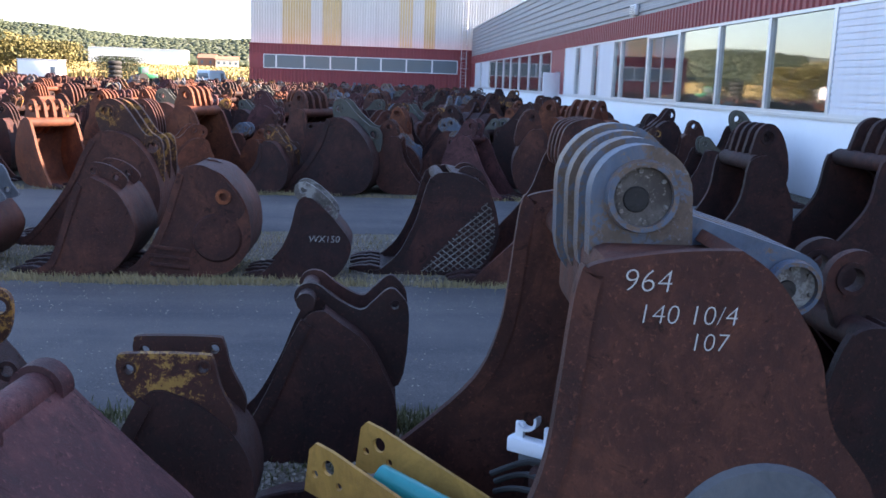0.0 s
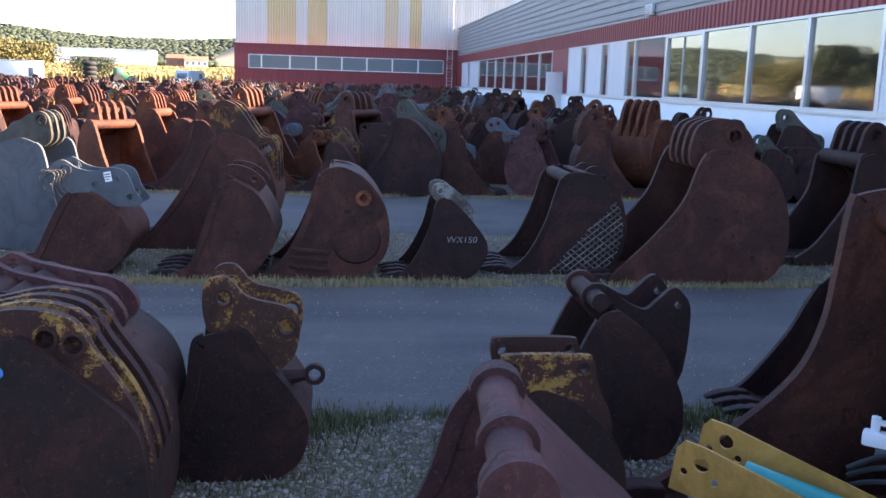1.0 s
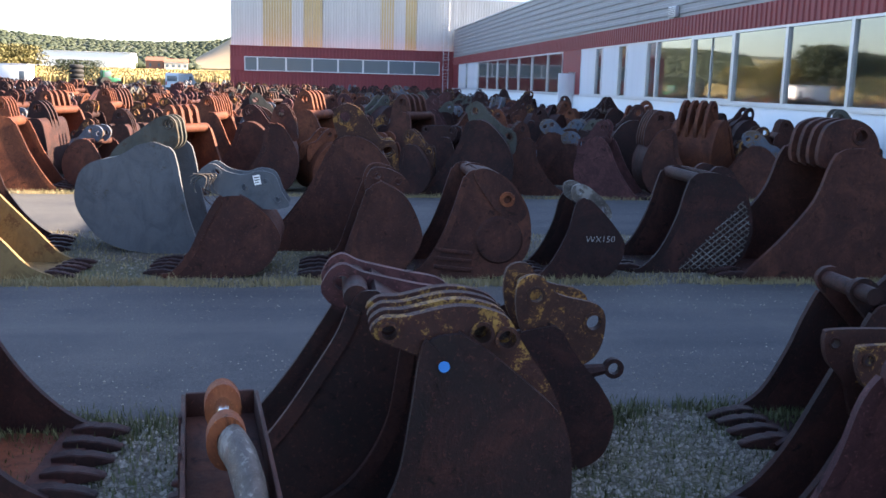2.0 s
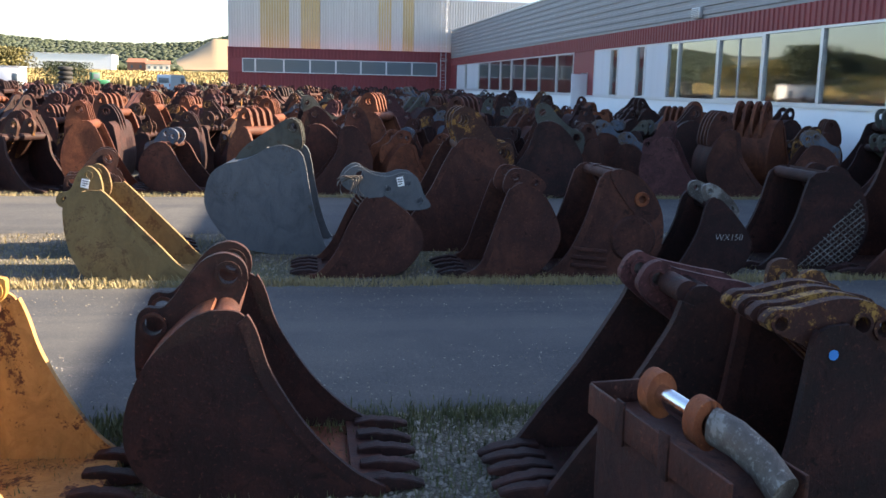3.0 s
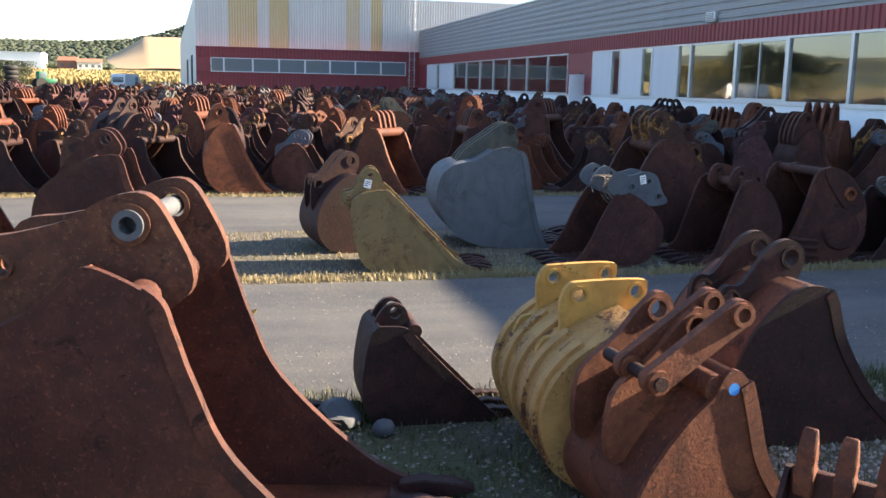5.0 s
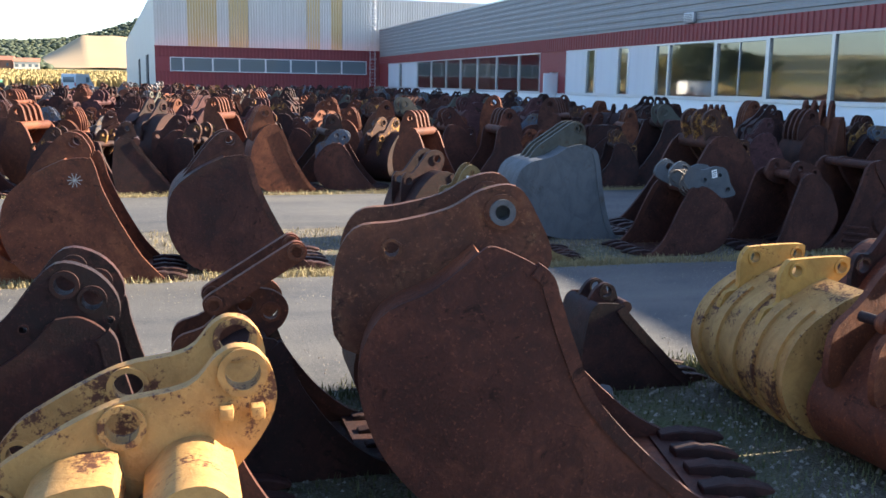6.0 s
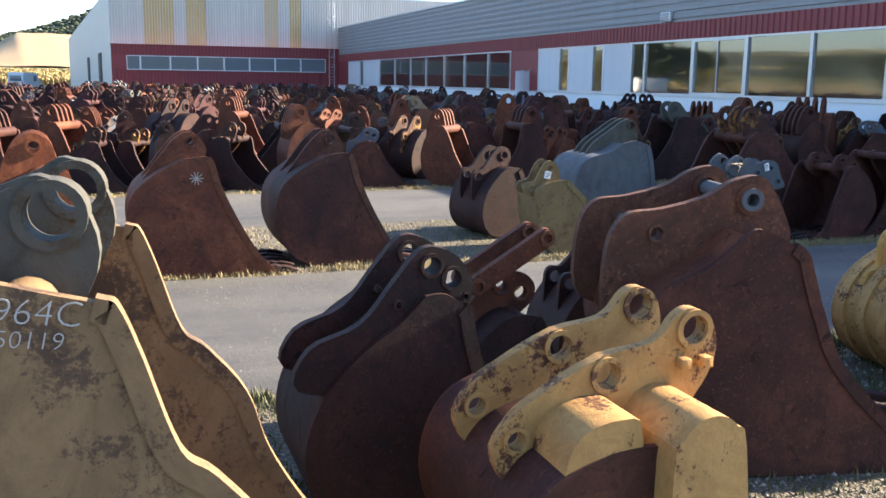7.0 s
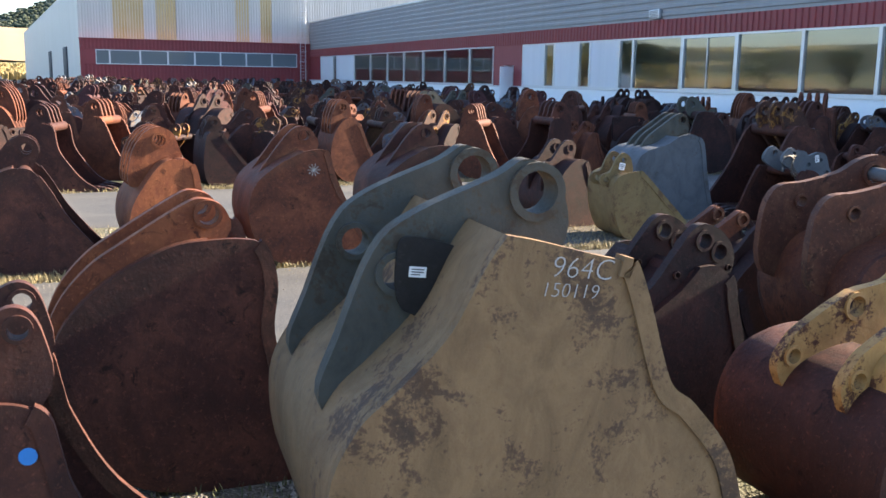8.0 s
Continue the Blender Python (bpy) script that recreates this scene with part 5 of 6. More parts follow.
# site office box
office = tagged(new("site_office"), "white portable site office cabin with a window", "cabin")
office.location = (-36.5, 112, 0)
part("cabin_body", soft_box(-2.4, -1.3, 0.15, 2.1, 1.3, 2.85, 0.05), WHITE_PAINT, office)
part("cabin_roof", soft_box(-2.46, -1.36, 2.85, 2.16, 1.36, 2.98, 0.03), ALU, office)
part("window", soft_box(1.2, -1.33, 1.2, 1.8, -1.28, 2.2, 0.01), DARK_GLASS, office)
bm = bmesh.new()
for x in (-2.2, 1.8):
    box(bm, x, -1.2, 0, x + 0.2, 1.2, 0.15)
part("skid", bm, RUST["dark"], office, smooth=None)


def van():
    root = tagged(new("van"), "pale blue-white delivery van parked by the yard", "van")
    prof = [(-2.6, 0.45), (-2.6, 1.9), (-2.5, 2.4), (-2.3, 2.5), (1.0, 2.5), (1.3, 2.4), (2.0, 1.45), (2.7, 1.2), (2.75, 0.45)]
    bm = plate(prof, 0, 1.95)
    bmesh.ops.bevel(bm, geom=[e for e in bm.edges if e.calc_face_angle(0) > 0.5], offset=0.06, segments=2, affect="EDGES")
    part("body", bm, plain("van_paint", (0.55, 0.63, 0.68), 0.35, 0, 0.05, 2), root)
    for x in (-1.7, 1.8):
        for s in (-1, 1):
            bm = bmesh.new()
            tube(bm, (x, s * 0.78, 0.34), (x, s * 1.0, 0.34), 0.34, n=20)
            w = part("wheel", bm, RUBBER, root)
            bm = bmesh.new()
            tube(bm, (x, s * 0.99, 0.34), (x, s * 1.012, 0.34), 0.18, n=14)
            part("rim", bm, ALU, w)
    part("rear_window", soft_box(-2.63, -0.75, 1.4, -2.58, 0.75, 2.1, 0.01), DARK_GLASS, root)
    part("windscreen", soft_box(-0.02, -0.85, -0.42, 0.02, 0.85, 0.42, 0.01, pose(1.68, 0, 1.93, 0, -36.5)), DARK_GLASS, root)
    for s in (-1, 1):
        part("side_window", soft_box(0.35, s * 0.97, 1.4, 1.25, s * 0.985, 2.1, 0.004), DARK_GLASS, root)
        part("tail_light", soft_box(-2.63, s * 0.85 - 0.07, 0.9, -2.58, s * 0.85 + 0.07, 1.35, 0.01), plain("tail_red", (0.4, 0.02, 0.02), 0.3), root)
    part("bumper", soft_box(-2.68, -0.95, 0.35, -2.55, 0.95, 0.6, 0.03), RUBBER, root)
    root.matrix_world = Matrix.Translation((-21.2, 134, 0)) @ pose(0, 0, 0, 0, 0, 70)


van()

tank = tagged(new("tyre_stack"), "tall stack of black machine tyres", "tyres")
tank.location = (-40.4, 156, 0)
for k in range(5):
    bm = bmesh.new()
    ring = bmesh.ops.create_circle(bm, segments=8, radius=0.35)
    bmesh.ops.rotate(bm, cent=(0, 0, 0), matrix=Matrix.Rotation(radians(90), 3, "X"), verts=list(bm.verts))
    bmesh.ops.translate(bm, vec=(0.75, 0, 0.36 + 0.7 * k), verts=list(bm.verts))
    bmesh.ops.spin(bm, geom=list(bm.edges), cent=(0, 0, 0), axis=(0, 0, 1), angle=2 * math.pi, steps=24, use_merge=True)
    part("tyre", bm, RUBBER, tank)

tractor = tagged(new("tractor"), "dark green tractor parked beside the tyre stack", "tractor")
part("cab", soft_box(-0.7, -0.75, 1.3, 0.6, 0.75, 2.7, 0.08), GREEN, tractor)
part("bonnet", soft_box(0.6, -0.45, 0.9, 2.2, 0.45, 1.6, 0.1), GREEN, tractor)
part("cab_window", soft_box(-0.5, -0.78, 1.75, 0.45, -0.74, 2.5, 0.02), DARK_GLASS, tractor)
for x, r in ((-0.4, 0.85), (1.7, 0.55)):
    for s in (-1, 1):
        bm = bmesh.new()
        tube(bm, (x, s * 0.75, r), (x, s * 1.1, r), r, n=22)
        part("wheel", bm, RUBBER, tractor)
tractor.matrix_world = Matrix.Translation((-36.4, 158, 0)) @ pose(0, 0, 0, 0, 0, 30)

# ---- details on the buckets ----


def on_plate(parent, W, heading, x, z, up=0.0, out=0.004):
    """A pose flat on the side plate that faces the walk; x along the plate to a viewer's right, from the middle."""
    return pose(x, -W / 2 - out, z, 90, 0, 0) if abs(heading) < 90 else pose(-x, W / 2 + out, z, 90, 0, 180)


def dot(parent, m, r, mat, label):
    bm = bmesh.new()
    n = 18
    c = [bm.verts.new((r * (1 + 0.1 * noise.noise((k * 1.7, r, 0))) * math.cos(2 * math.pi * k / n), r * math.sin(2 * math.pi * k / n), 0)) for k in range(n)]
    top = [bm.verts.new((v.co.x, v.co.y, 0.0012)) for v in c]
    bm.faces.new(top)
    for k in range(n):
        bm.faces.new((c[k], c[(k + 1) % n], top[(k + 1) % n], top[k]))
    ob = part("paint_dot", bm, mat, parent, label, None)
    ob.matrix_local = m
    return ob


def tag_card(parent, m, w, h):
    ob = part("paper_tag", soft_box(-w / 2, -h / 2, 0, w / 2, h / 2, 0.003, 0.0), LABEL, parent, "white paper tag", None)
    ob.matrix_local = m
    bm = bmesh.new()
    for k in range(3):
        box(bm, -w * 0.38, h * (0.2 - 0.25 * k), 0.0031, w * (0.35 - 0.2 * (k == 2)), h * (0.3 - 0.25 * k), 0.0038)
    part("print", bm, RUBBER, ob, smooth=None)
    return ob


# the 964 bucket: chalk numbers and its cast hinge housing
writing("964", 0.1, b_964, on_plate(b_964, 1.74, 180, -0.21, 1.5), CHALK)
writing("140 10/4", 0.085, b_964, on_plate(b_964, 1.74, 180, -0.16, 1.405), CHALK)
writing("107", 0.08, b_964, on_plate(b_964, 1.74, 180, 0.0, 1.325), CHALK)


def hull_plate(a, ra, b, rb, y, thick):
    """A plate like a belt round two wheels."""
    pts = []
    a, b = Vector(a), Vector(b)
    d = (b - a).normalized()
    base = math.atan2(d.y, d.x)
    for k in range(15):
        t = base + math.pi / 2 + math.pi * k / 14
        pts.append((a.x + ra * math.cos(t), a.y + ra * math.sin(t)))
    for k in range(15):
        t = base - math.pi / 2 + math.pi * k / 14
        pts.append((b.x + rb * math.cos(t), b.y + rb * math.sin(t)))
    bm = plate(pts, y, thick)
    bmesh.ops.bevel(bm, geom=[e for e in bm.edges if len(e.link_faces) == 2 and e.calc_face_angle(0) > 1.0], offset=0.018, segments=2, affect="EDGES")
    return bm


BG = RUST["blue_grey"]
EYE1, EYE2 = (0.075, 1.735), (-0.455, 1.445)
for y, wide in ((0.42, 0.17), (0.27, 0.185), (0.12, 0.2), (-0.03, 0.22)):
    part("hinge_housing", hull_plate(EYE1, wide, (EYE1[0] - 0.01, EYE1[1] - 0.2), wide * 1.02, y, 0.1), BG, b_964, "blue-grey cast hinge housing", 40)
    part("hinge_arm", hull_plate((EYE1[0] - 0.06, EYE1[1] - 0.12), 0.09, EYE2, 0.115, y - 0.012, 0.09), BG, b_964, "", 40)
    for (x, z), r in ((EYE1, 0.125), (EYE2, 0.095)):
        bm = bmesh.new()
        tube(bm, (x, y + 0.045, z), (x, y + 0.085, z), r, r * 0.94, r * 0.80, n=30)
        ring = part("eye_ring", bm, BG, b_964)
        bm = bmesh.new()
        tube(bm, (x, y + 0.052, z), (x, y + 0.058, z), r * 0.8, n=30)
        cap = part("eye_cap", bm, RUST["pale"], b_964, "scratched steel cap")
        bm = bmesh.new()
        tube(bm, (x + 0.02, y + 0.0585, z - 0.01), (x + 0.02, y + 0.064, z - 0.01), r * 0.36, r * 0.33, n=12)
        part("grease_patch", bm, RUST["black"], cap)
        for k in range(6):
            a = k * math.pi / 3 + 0.4
            bm = bmesh.new()
            tube(bm, (x + r * 0.68 * math.cos(a), y + 0.058, z + r * 0.68 * math.sin(a)), (x + r * 0.68 * math.cos(a), y + 0.068, z + r * 0.68 * math.sin(a)), 0.008, n=6)
            part("bolt", bm, RUST["pale"], cap)
bm = bmesh.new()
tube(bm, (EYE1[0], -0.07, EYE1[1]), (EYE1[0], 0.4, EYE1[1]), 0.15, n=28)
part("hinge_collar", bm, BG, b_964, "blue-grey hinge collar")
part("saddle", soft_box(-0.2, -0.2, 1.25, 0.24, 0.83, 1.575, 0.05), RUST["brown"], b_964)

bm = bmesh.new()
tube(bm, (-0.27, 0.865, 0.68), (-0.27, 0.9, 0.68), 0.3, 0.285, n=40)
part("wear_disc", bm, RUST["grey"], b_964, "grey welded wear disc")

# the beige 964C bucket
writing("964C", 0.1, b_964c, on_plate(b_964c, 1.32, 0, 0.06, 1.445) @ pose(0, 0, 0, 0, 0, -6), CHALK)
writing("150119", 0.068, b_964c, on_plate(b_964c, 1.32, 0, 0.03, 1.385) @ pose(0, 0, 0, 0, 0, -6), CHALK)
# black plate paints the shaded opening through the ear, which stays solid
bm = plate([(p.x, p.y) for p in smooth_line([Vector(q) for q in ((-0.34, 1.48, 0), (-0.28, 1.53, 0), (-0.05, 1.45, 0), (-0.04, 1.33, 0), (-0.1, 1.25, 0), (-0.32, 1.28, 0))], 4, True)], -0.325, 0.012)
part("recess_plate", bm, RUST["black"], b_964c, "black patch painted for the shaded opening in the ear")
tag_card(b_964c, pose(-0.27, -0.333, 1.41, 90, 6, 0), 0.06, 0.036)
# paint dots
dot(b_two, on_plate(b_two, 0.66, 180, -0.163, 0.96), 0.022, BLUE_DOT, "blue paint dot")
dot(b_l2, on_plate(b_l2, 0.8, 0, 0.11, 0.81), 0.03, BLUE_DOT, "blue paint dot")
dot(b_blue, on_plate(b_blue, 0.7, 0, 0.14, 0.823), 0.026, BLUE_DOT, "blue paint dot")

# chalk mark and star in the second row
writing("WX150", 0.10, b_wx, on_plate(b_wx, 0.7, 180, -0.02, 0.40), CHALK)
for k in range(5):
    a = math.pi * k / 5
    ob = part("chalk_stroke", soft_box(-0.07, -0.003, 0, 0.07, 0.003, 0.001, 0.0), CHALK, b_star, smooth=None)
    ob.matrix_local = on_plate(b_star, 1.1, 0, 0.1, 1.05) @ pose(0, 0, 0, 0, 0, math.degrees(a))

# criss-cross weld ribs below a slanting line on the side plate
def ribbed_zone(x, z):
    return z > 0.04 and z < 0.03 + (x + 0.25) * 1.1 and x < 0.57 - 0.9 * (z - 0.5) ** 2


for s in (-1, 1):
    for k in range(-8, 22):
        run = [t for t in (0.01 * q for q in range(-100, 160)) if ribbed_zone(0.09 * k + t * 0.78, 0.5 + s * t * 0.62)]
        if len(run) < 5:
            continue
        a, b = run[0], run[-1]
        ob = part("weld_rib", soft_box(-(b - a) / 2, -0.006, 0, (b - a) / 2, 0.006, 0.011, 0.003, segments=1), RUST["pale"], b_mesh)
        t = (a + b) / 2
        ob.matrix_local = on_plate(b_mesh, 0.95, 180, 0.09 * k + t * 0.78, 0.5 + s * t * 0.62, out=0.0) @ pose(0, 0, 0, 0, 0, s * 38.5)

# round boss on the side of the ring bucket
for dx, dz, r in ((0.27, 0.85, 0.085), (0.2, 0.42, 0.26)):
    bm = bmesh.new()
    tube(bm, (-dx, 0.495, dz), (-dx, 0.53 if r > 0.1 else 0.545, dz), r, r * 0.9, r * 0.5 if r < 0.1 else 0, n=26)
    part("side_boss", bm, RUST["brown"] if r > 0.1 else RUST["orange"], b_ring)
for k in range(3):
    ob = part("weld_rib", soft_box(-0.2, -0.02, 0, 0.2, 0.02, 0.02, 0.006), RUST["brown"], b_ring)
    ob.matrix_local = on_plate(b_ring, 1.0, 180, -0.28, 0.12 + k * 0.09, out=0.0) @ pose(0, 0, 0, 0, 0, -6)

# quick hitch with hoses and tag on the small brown bucket
tag_card(b_cyl, pose(-0.25, 0.325, 1.0, 90, 0, 180) @ pose(0, 0, 0, 0, 0, 12), 0.07, 0.1)
for k in range(4):
    bm = bmesh.new()
    pts = [Vector((0.36 - 0.09 * t + 0.06 * math.sin(3 * t + k), 0.34 + 0.02 * k, 0.86 + 0.2 * math.sin(1.1 * t + 0.5 * k))) for t in np.linspace(0, 3, 14)]
    sweep(bm, pts, 0.007, 6)
    part("hose", bm, RUST["pale"], b_cyl)
tag_card(b_gold, pose(-0.3, -0.235, 0.95, 90, 0, 0) @ pose(0, 0, 0, 0, 0, -12), 0.08, 0.09)


def link(parent, a, b, y, r, mat, thick=0.05):
    """A forged link with an eye at both ends."""
    part("hinge_link", hull_plate(a, r, b, r, y, thick), mat, parent)
    for x, z in (a, b):
        bm = bmesh.new()
        tube(bm, (x, y - thick * 0.9, z), (x, y + thick * 0.9, z), r * 0.85, None, r * 0.5, n=18)
        part("boss", bm, mat, parent)


# folded links on top of the red buckets
for y in (-0.30, -0.08):
    link(b_blue, (-0.2, 0.87), (0.17, 1.13), y, 0.06, RUST["red"])
bm = bmesh.new()
tube(bm, (-0.2, -0.36, 0.87), (-0.2, 0.1, 0.87), 0.03, n=12)
part("pin", bm, RUST["dark"], b_blue)
for y in (-0.2, 0.05):
    link(b_link, (-0.30, 0.92), (0.12, 1.18), y, 0.055, RUST["red"])

# boxes welded on the yellow bucket: a tall one with an arched front and a lower one with a slanting top
arch = [(0.0, 0.3), (0.0, 0.86), (0.03, 0.95), (0.09, 1.01), (0.17, 1.02), (0.23, 0.98), (0.27, 0.9), (0.33, 0.3)]
slant = [(-0.36, 0.4), (-0.33, 0.82), (-0.27, 0.96), (-0.12, 1.0), (-0.05, 0.93), (-0.05, 0.4)]
for outline, deep in ((arch, 0.36), (slant, 0.25)):
    bm = plate([(p.x, p.y) for p in smooth_line([Vector((*q, 0)) for q in outline], 3)], -0.245 - deep / 2, deep)
    bmesh.ops.bevel(bm, geom=[e for e in bm.edges if len(e.link_faces) == 2 and e.calc_face_angle(0) > 1.0], offset=0.008, segments=2, affect="EDGES")
    part("welded_box", bm, RUST["ochre"], b_ly, "yellow-painted welded box", 30)
for x in (0.24, 0.33):
    part("stop_block", soft_box(x - 0.02, -0.29, 1.07, x + 0.02, -0.24, 1.11, 0.005), RUST["ochre"], b_ly)

# grease nipple and bush on the large bucket
bm = bmesh.new()
tube(bm, (0.025, -0.3, 1.46), (0.025, -0.2, 1.46), 0.062, 0.058, 0.035, n=22)
tube(bm, (0.025, -0.2, 1.46), (0.025, 0.38, 1.46), 0.045, n=18)
part("bush", bm, RUST["grey"], b_big, "bare steel pin and bush")

# ---- loose things in the front row ----
bracket = tagged(new("quick_hitch_frame"), "yellow steel hitch frame lying on the ground", "hitch frame")
holes = [(0.12, 0.16, 0.035), (0.05, 0.10, 0.018), (0.19, 0.10, 0.018)]
side = [(0.0, 0.0), (0.0, 0.2), (0.03, 0.24), (0.12, 0.24), (0.95, 0.14), (1.05, 0.06), (1.05, 0.0)]
for y in (-0.17, 0.17):
    part("side_plate", plate(side, y, 0.018, holes), RUST["frame_yellow"], bracket, smooth=None)
part("floor_plate", soft_box(0.15, -0.16, 0.02, 1.0, 0.16, 0.05, 0.004), RUST["pale"], bracket)
bracket.matrix_world = Matrix.Translation((1.5, 4.57, 0.29)) @ pose(0, 0, 0, 0, 8, -40)
bottle = tagged(new("teal_bottle"), "teal plastic bottle lying in the yellow frame", "bottle")
bm = bmesh.new()
tube(bm, (0, 0, 0), (0.42, 0, 0), 0.055, n=20)
tube(bm, (0.42, 0, 0), (0.5, 0, 0), 0.055, 0.02, n=20)
part("bottle_body", bm, TEAL, bottle)
bm = bmesh.new()
tube(bm, (0.5, 0, 0), (0.54, 0, 0), 0.022, n=14)
part("cap", bm, TEAL, bottle)
bottle.matrix_world = Matrix.Translation((1.72, 4.40, 0.37)) @ pose(0, 0, 0, 0, 8, -40)
for k, (x, y) in enumerate(((1.64, 4.47), (2.0, 4.15))):
    prop = tagged(new("timber_prop"), "short timber prop under the yellow frame", "timber")
    part("block", soft_box(-0.09, -0.22, 0, 0.09, 0.22, 0.25 - 0.06 * k, 0.012), WOOD, prop)
    prop.matrix_world = Matrix.Translation((x, y, 0.03)) @ pose(0, 0, 0, 0, 0, -36)

hitch = tagged(new("hydraulic_fitting"), "white rail with hose clips on a dark steel block", "hydraulic part")
part("base", soft_box(-0.12, -0.1, 0.0, 0.4, 0.1, 0.44, 0.03), RUST["dark"], hitch)
part("rail", soft_box(-0.26, -0.035, 0.46, 0.42, 0.035, 0.53, 0.012), WHITE_PAINT, hitch, "white painted rail")
part("rail_bracket", soft_box(-0.2, -0.03, 0.42, 0.36, 0.03, 0.462, 0.006), RUST["grey"], hitch)
for x in (-0.21, -0.07, 0.05, 0.18):
    part("clip_post", soft_box(x - 0.02, -0.012, 0.52, x + 0.02, 0.012, 0.6, 0.004), WHITE_PAINT, hitch)
    bm = bmesh.new()
    prev = None
    for k in range(11):
        a = radians(-150 + 24 * k)
        sec = [bm.verts.new((x + 0.035 + q * math.cos(a), y, 0.62 + q * math.sin(a))) for q, y in ((0.042, -0.025), (0.054, -0.025), (0.054, 0.025), (0.042, 0.025))]
        if prev and k < 8:
            for q in range(4):
                bm.faces.new((prev[q], prev[(q + 1) % 4], sec[(q + 1) % 4], sec[q]))
        prev = sec
    bmesh.ops.delete(bm, geom=[v for v in bm.verts if not v.link_faces], context="VERTS")
    part("hose_clip", bm, WHITE_PAINT, hitch)
for k in range(3):
    bm = bmesh.new()
    pts = [Vector((-0.3 + 0.2 * t, -0.09 + 0.05 * math.sin(2 * t + k), 0.36 + 0.1 * math.sin(1.2 * t) - 0.05 * k)) for t in np.linspace(0, 3, 12)]
    sweep(bm, pts, 0.014, 7)
    part("hose", bm, RUBBER, hitch)
hitch.matrix_world = Matrix.Translation((2.5, 4.3, 0.02)) @ pose(0, 0, 0, 0, 0, -37)

trough = tagged(new("ram_cradle"), "rusty steel cradle holding a chrome hydraulic ram", "cradle")
L = 0.95
part("tray", soft_box(0, -0.16, 0.62, L, 0.16, 0.65, 0.004), RUST["brown"], trough)
for y in (-0.17, 0.17):
    part("tray_side", soft_box(0, y - 0.01, 0.62, L, y + 0.01, 0.73, 0.004), RUST["brown"], trough)
part("tray_end", soft_box(-0.02, -0.16, 0.62, 0.0, 0.16, 0.73, 0.004), RUST["brown"], trough)
part("body", soft_box(0.03, -0.15, 0.0, L - 0.03, 0.15, 0.62, 0.02), RUST["dark"], trough)
bm = bmesh.new()
tube(bm, (0.30, 0, 0.77), (0.55, 0, 0.77), 0.04, n=18)
part("ram_rod", bm, CHROME, trough, "bright chrome rod")
bm = bmesh.new()
sweep(bm, [(0.62, 0.02, 0.77), (0.72, 0.05, 0.76), (0.84, 0.07, 0.73), (0.94, 0.08, 0.68)], 0.06, 16)
part("ram_barrel", bm, RUST["pale"], trough, "white flaking ram barrel")
for x in (0.24, 0.55):
    bm = bmesh.new()
    tube(bm, (x, 0, 0.77), (x + 0.07, 0, 0.77), 0.08, None, 0.04, n=20)
    part("clamp", bm, RUST["orange"], trough)
    part("clamp_band", soft_box(x, -0.19, 0.6, x + 0.06, -0.175, 0.75, 0.004), RUST["dark"], trough)
trough.matrix_world = Matrix.Translation((-2.16, 4.14, 0)) @ pose(0, 0, 0, 0, 0, -82) @ Matrix.Diagonal((1.05, 0.8, 1.14, 1))

# a small bucket tipped on its back, its teeth pointing up
tipped = tagged(new("digger_bucket"), "small dark bucket tipped on its back, teeth upward", "digger bucket", FRONT_ROW)
wall = [(-0.17, 0.0), (-0.2, 0.2), (-0.13, 0.42), (-0.02, 0.56), (0.02, 0.56), (0.06, 0.4), (0.16, 0.16), (0.16, 0.0)]
for y in (-0.29, 0.29):
    part("side_plate", plate(wall, y, 0.02), RUST["dark"], tipped, smooth=30)
part("shell", soft_box(-0.18, -0.28, 0.0, 0.14, 0.28, 0.12, 0.04), RUST["dark"], tipped)
part("cutting_lip", soft_box(-0.05, -0.28, 0.3, 0.0, 0.28, 0.56, 0.012, pose(0, 0, 0, 0, 4, 0)), RUST["brown"], tipped)
first = part("tooth", tooth_mesh(0.8), RUST["red"], tipped)
for k in range(4):
    o = first if not k else new("tooth", first.data)
    o.parent = tipped
    o.matrix_local = pose(0.01, 0.22 - 0.15 * k, 0.54 - 0.006 * k, 0, -86 + 3 * (k % 2), 0)
part("tilted_flap", soft_box(-0.02, -0.5, 0.42, 0.2, -0.3, 0.445, 0.006, pose(0, 0, 0, 0, 12, 0)), RUST["gold"], tipped, "tan steel flap")
tipped.matrix_world = Matrix.Translation((-4.68, 3.28, 0)) @ pose(0, 0, 0, 0, 0, 40)

log = tagged(new("timber_block"), "broken timber blocks lying in the bucket's mouth", "timber")
part("block", soft_box(-0.3, -0.06, 0.05, 0.3, 0.06, 0.17, 0.02), WOOD, log)
part("block", soft_box(-0.2, -0.05, 0, 0.22, 0.06, 0.1, 0.02, pose(0.05, -0.12, 0, 0, 0, 25)), WOOD, log)
log.matrix_world = Matrix.Translation((-1.75, 5.6, 0.0)) @ pose(0, 0, 0, 0, 0, 8)

g_bucket = bucket((4.9, 6.0), 180, 1.1, 0.8, 0.8, "std", "hook", "dark", None, 4, 0.3, label="dark bucket with green painted hinge", group=FRONT_ROW)
part("green_guard", soft_box(-0.25, 0.1, 0.8, 0.2, 0.3, 0.95, 0.03), GREEN, g_bucket)

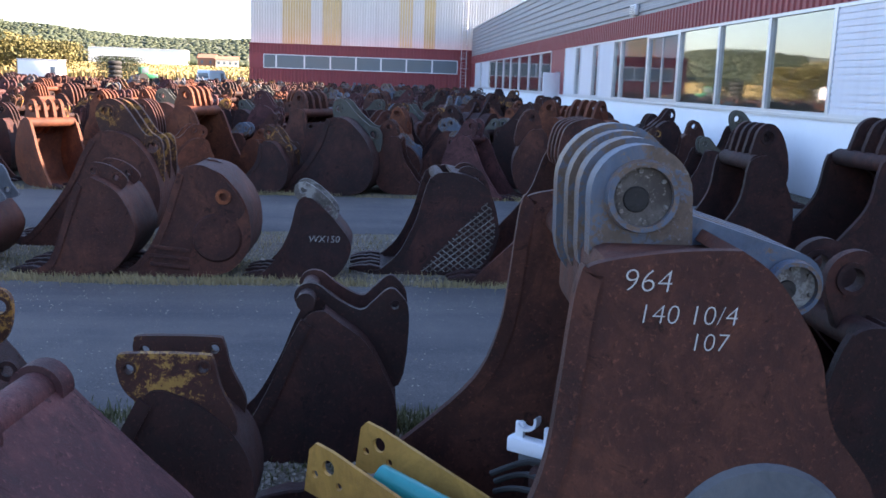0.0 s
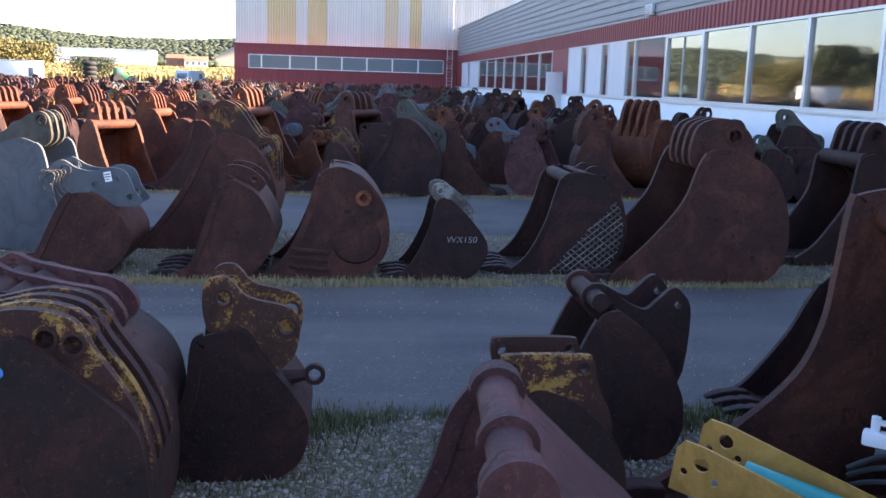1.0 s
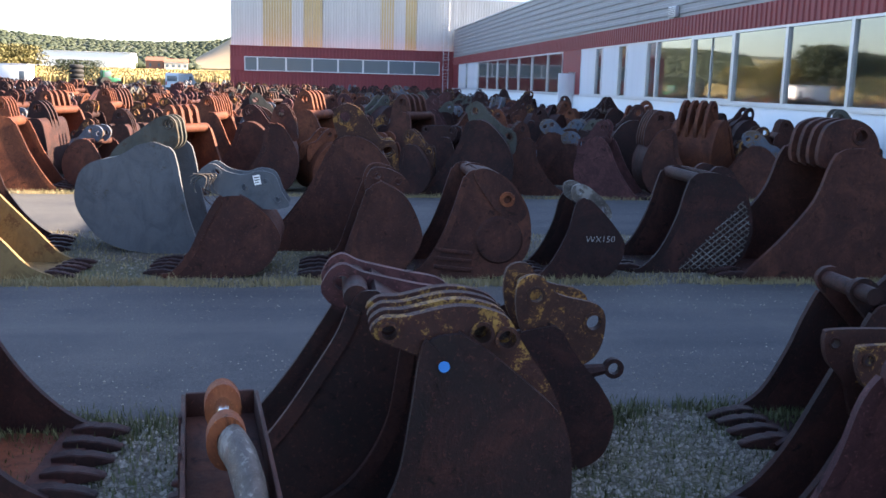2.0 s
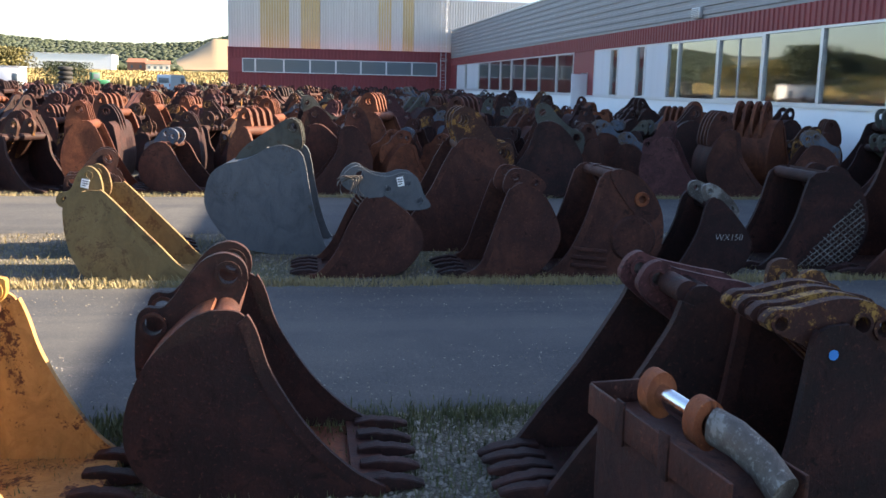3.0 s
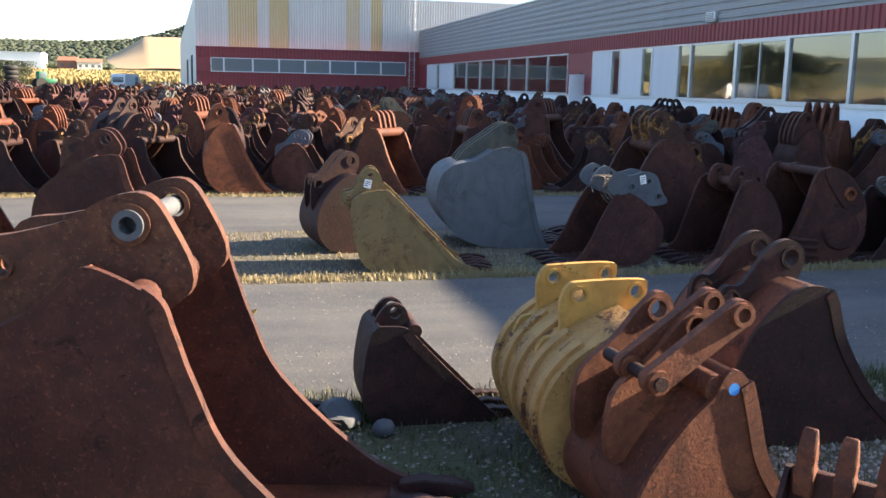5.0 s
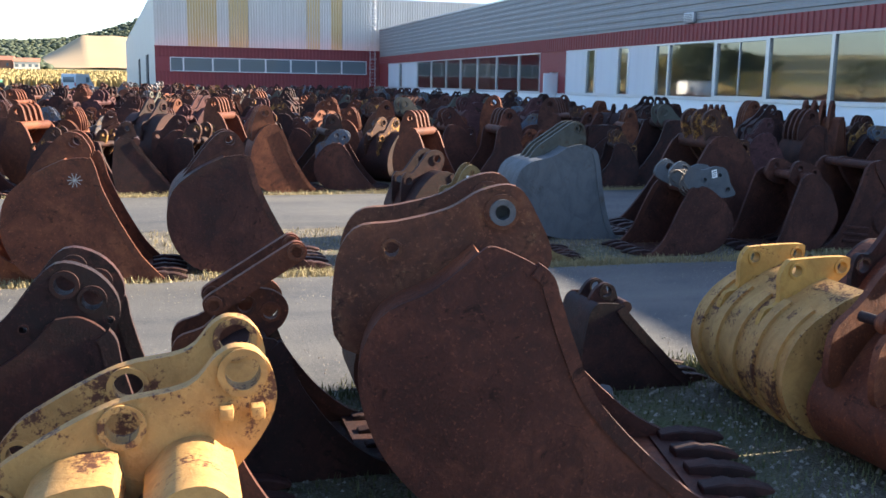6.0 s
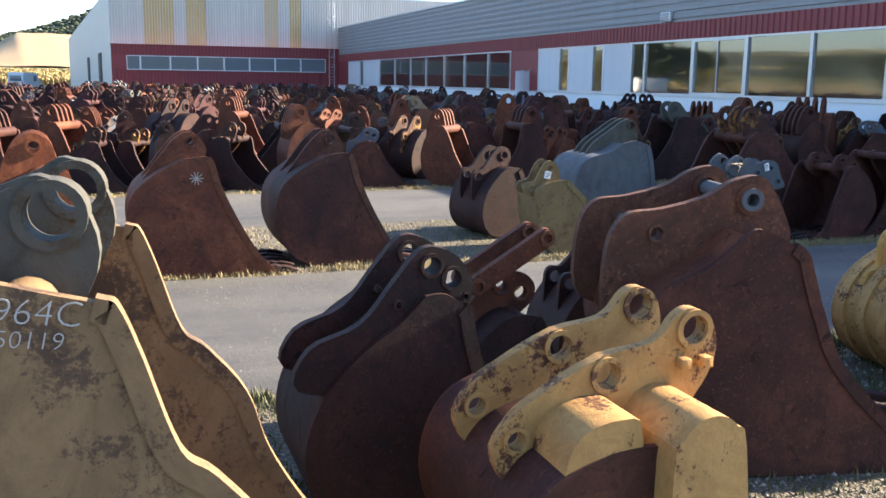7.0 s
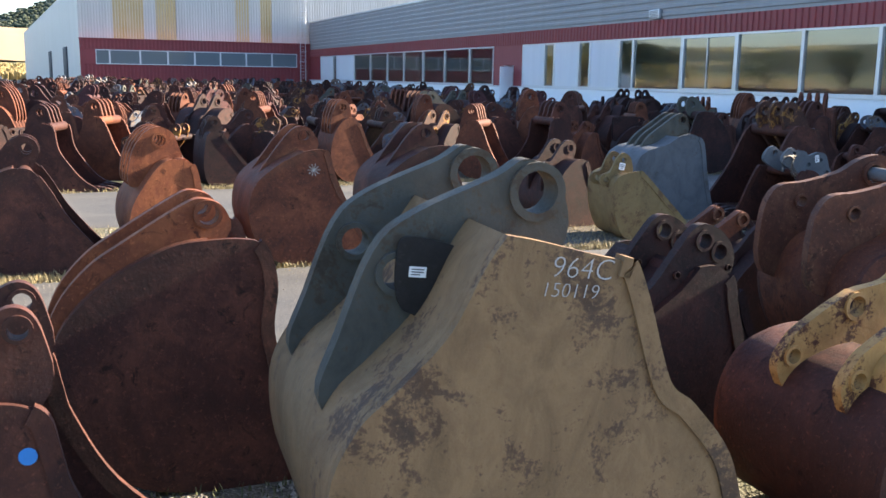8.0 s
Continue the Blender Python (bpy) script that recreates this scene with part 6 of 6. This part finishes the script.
leaf = tagged(new("dry_leaf"), "curled dry leaf lying on the asphalt", "leaf")
bm = bmesh.new()
rows = [[bm.verts.new((0.1 * u, w * 0.035 * math.sin(math.pi * (0.08 + 0.84 * u)), 0.03 + 0.03 * abs(w) + 0.035 * u * u)) for w in (-1, 0, 1)] for u in (0, 0.25, 0.5, 0.75, 1)]
for a, b in zip(rows, rows[1:]):
    for k in range(2):
        bm.faces.new((a[k], b[k], b[k + 1], a[k + 1]))
bmesh.ops.solidify(bm, geom=list(bm.faces), thickness=0.002)
part("blade", bm, DRY_GRASS, leaf)
leaf.matrix_world = Matrix.Translation((-6.95, 8.3, 0.0)) @ pose(0, 0, 0, 0, 0, 25)
for k, (x, y, s) in enumerate(((-6.42, 5.72, 0.13), (-6.2, 5.5, 0.07), (1.75, 5.0, 0.05))):
    rock = tagged(new("stone"), "pale rough stone lying beside the small bucket", "stone", "loose stones")
    bm = bmesh.new()
    bmesh.ops.create_icosphere(bm, subdivisions=2, radius=s)
    for v in bm.verts:
        v.co *= 1 + 0.5 * noise.noise(v.co * 9 + Vector((k * 5, 0, 0)))
        v.co.z = v.co.z * 0.7 + s * 0.55
    part("stone_body", bm, RUST["grey"], rock)
    rock.location = (x, y, 0)

# ---- grass, gravel and litter along the lanes ----


def scatter(name, count, spots, make, mat, label, category, seed):
    r = random.Random(seed)
    V, F = [], []
    for _ in range(count):
        x, y = spots(r)
        vs, fs = make(r)
        base = len(V)
        V += [(x + a, y + b, c) for a, b, c in vs]
        F += [[base + k for k in f] for f in fs]
    me = bpy.data.meshes.new(name)
    me.from_pydata(V, [], F)
    me.materials.append(mat)
    return tagged(new(name, me), label, category, kind="stuff")


def blade(r, lo=0.03, hi=0.12):
    h, a, w = r.uniform(lo, hi), r.uniform(0, 6.3), r.uniform(0.003, 0.007)
    dx, dy = math.cos(a), math.sin(a)
    lean = r.uniform(0.1, 0.6) * h
    return [(-dy * w, dx * w, 0), (dy * w, -dx * w, 0), (dx * lean * 0.5 + dy * w * 0.6, dy * lean * 0.5 - dx * w * 0.6, h * 0.6), (dx * lean, dy * lean, h)], [(0, 1, 2), (0, 2, 3)]


def pebble(r):
    s = r.uniform(0.006, 0.02)
    pts = [(s * a * r.uniform(0.7, 1.2), s * b * r.uniform(0.7, 1.2), s * c) for a, b, c in ((-1, 0, 0.1), (0, -1, 0.1), (1, 0, 0.1), (0, 1, 0.1), (0.1, 0.1, 0.9))]
    return pts, [(0, 1, 4), (1, 2, 4), (2, 3, 4), (3, 0, 4)]


def tufty(x0, x1, y, spread, seed_z):
    def pick(r):
        while True:
            x, d = r.uniform(x0, x1), r.gauss(0, spread)
            if noise.noise((x * 1.3, y + d * 2, seed_z)) > r.uniform(-0.5, 0.35):
                return x, y + d
    return pick


scatter("grass_front", 26000, tufty(-13.5, 4.5, 5.95, 0.13, 1), lambda r: blade(r, 0.02, 0.09), GRASS, "patchy short grass along the lane's edge", "grass", 1)
scatter("grass_rows", 30000, lambda r: (r.uniform(-13.5, 4.5), r.uniform(3.2, 5.9)), lambda r: blade(r, 0.015, 0.06), GRASS, "thin grass between the front row buckets", "grass", 2)
scatter("dry_grass_second", 16000, tufty(-16, 7, 9.9, 0.10, 4), lambda r: blade(r, 0.02, 0.09), DRY_GRASS, "dry grass fringe beside the second row", "grass", 3)
scatter("dry_grass_rows", 14000, lambda r: (r.uniform(-16, 7), r.uniform(9.9, 13.1)), lambda r: blade(r, 0.015, 0.07), DRY_GRASS, "dry grass under the second row of buckets", "grass", 4)
scatter("grass_middle", 8000, tufty(-20, 7, 17.15, 0.12, 7), lambda r: blade(r, 0.03, 0.1), DRY_GRASS, "dry grass along the middle lane", "grass", 5)
scatter("gravel_front", 34000, lambda r: (r.uniform(-4.2, 4.5) if r.random() < 0.85 else r.uniform(-13.5, -4.2), r.uniform(3.0, 6.2)), pebble, STONE, "loose pale gravel between the buckets", "gravel", 6)
scatter("gravel_second", 9000, lambda r: (r.uniform(-14, 6), r.uniform(9.7, 13.0)), pebble, STONE, "loose gravel under the second row", "gravel", 7)
scatter("gravel_lane", 5000, lambda r: (r.uniform(-14, 6), r.uniform(6.3, 9.6)), lambda r: ([(a * 0.55, b * 0.55, c * 0.55 + 0.024) for a, b, c in pebble(r)[0]], pebble(r)[1]), STONE, "scattered pale stones on the asphalt", "gravel", 8)
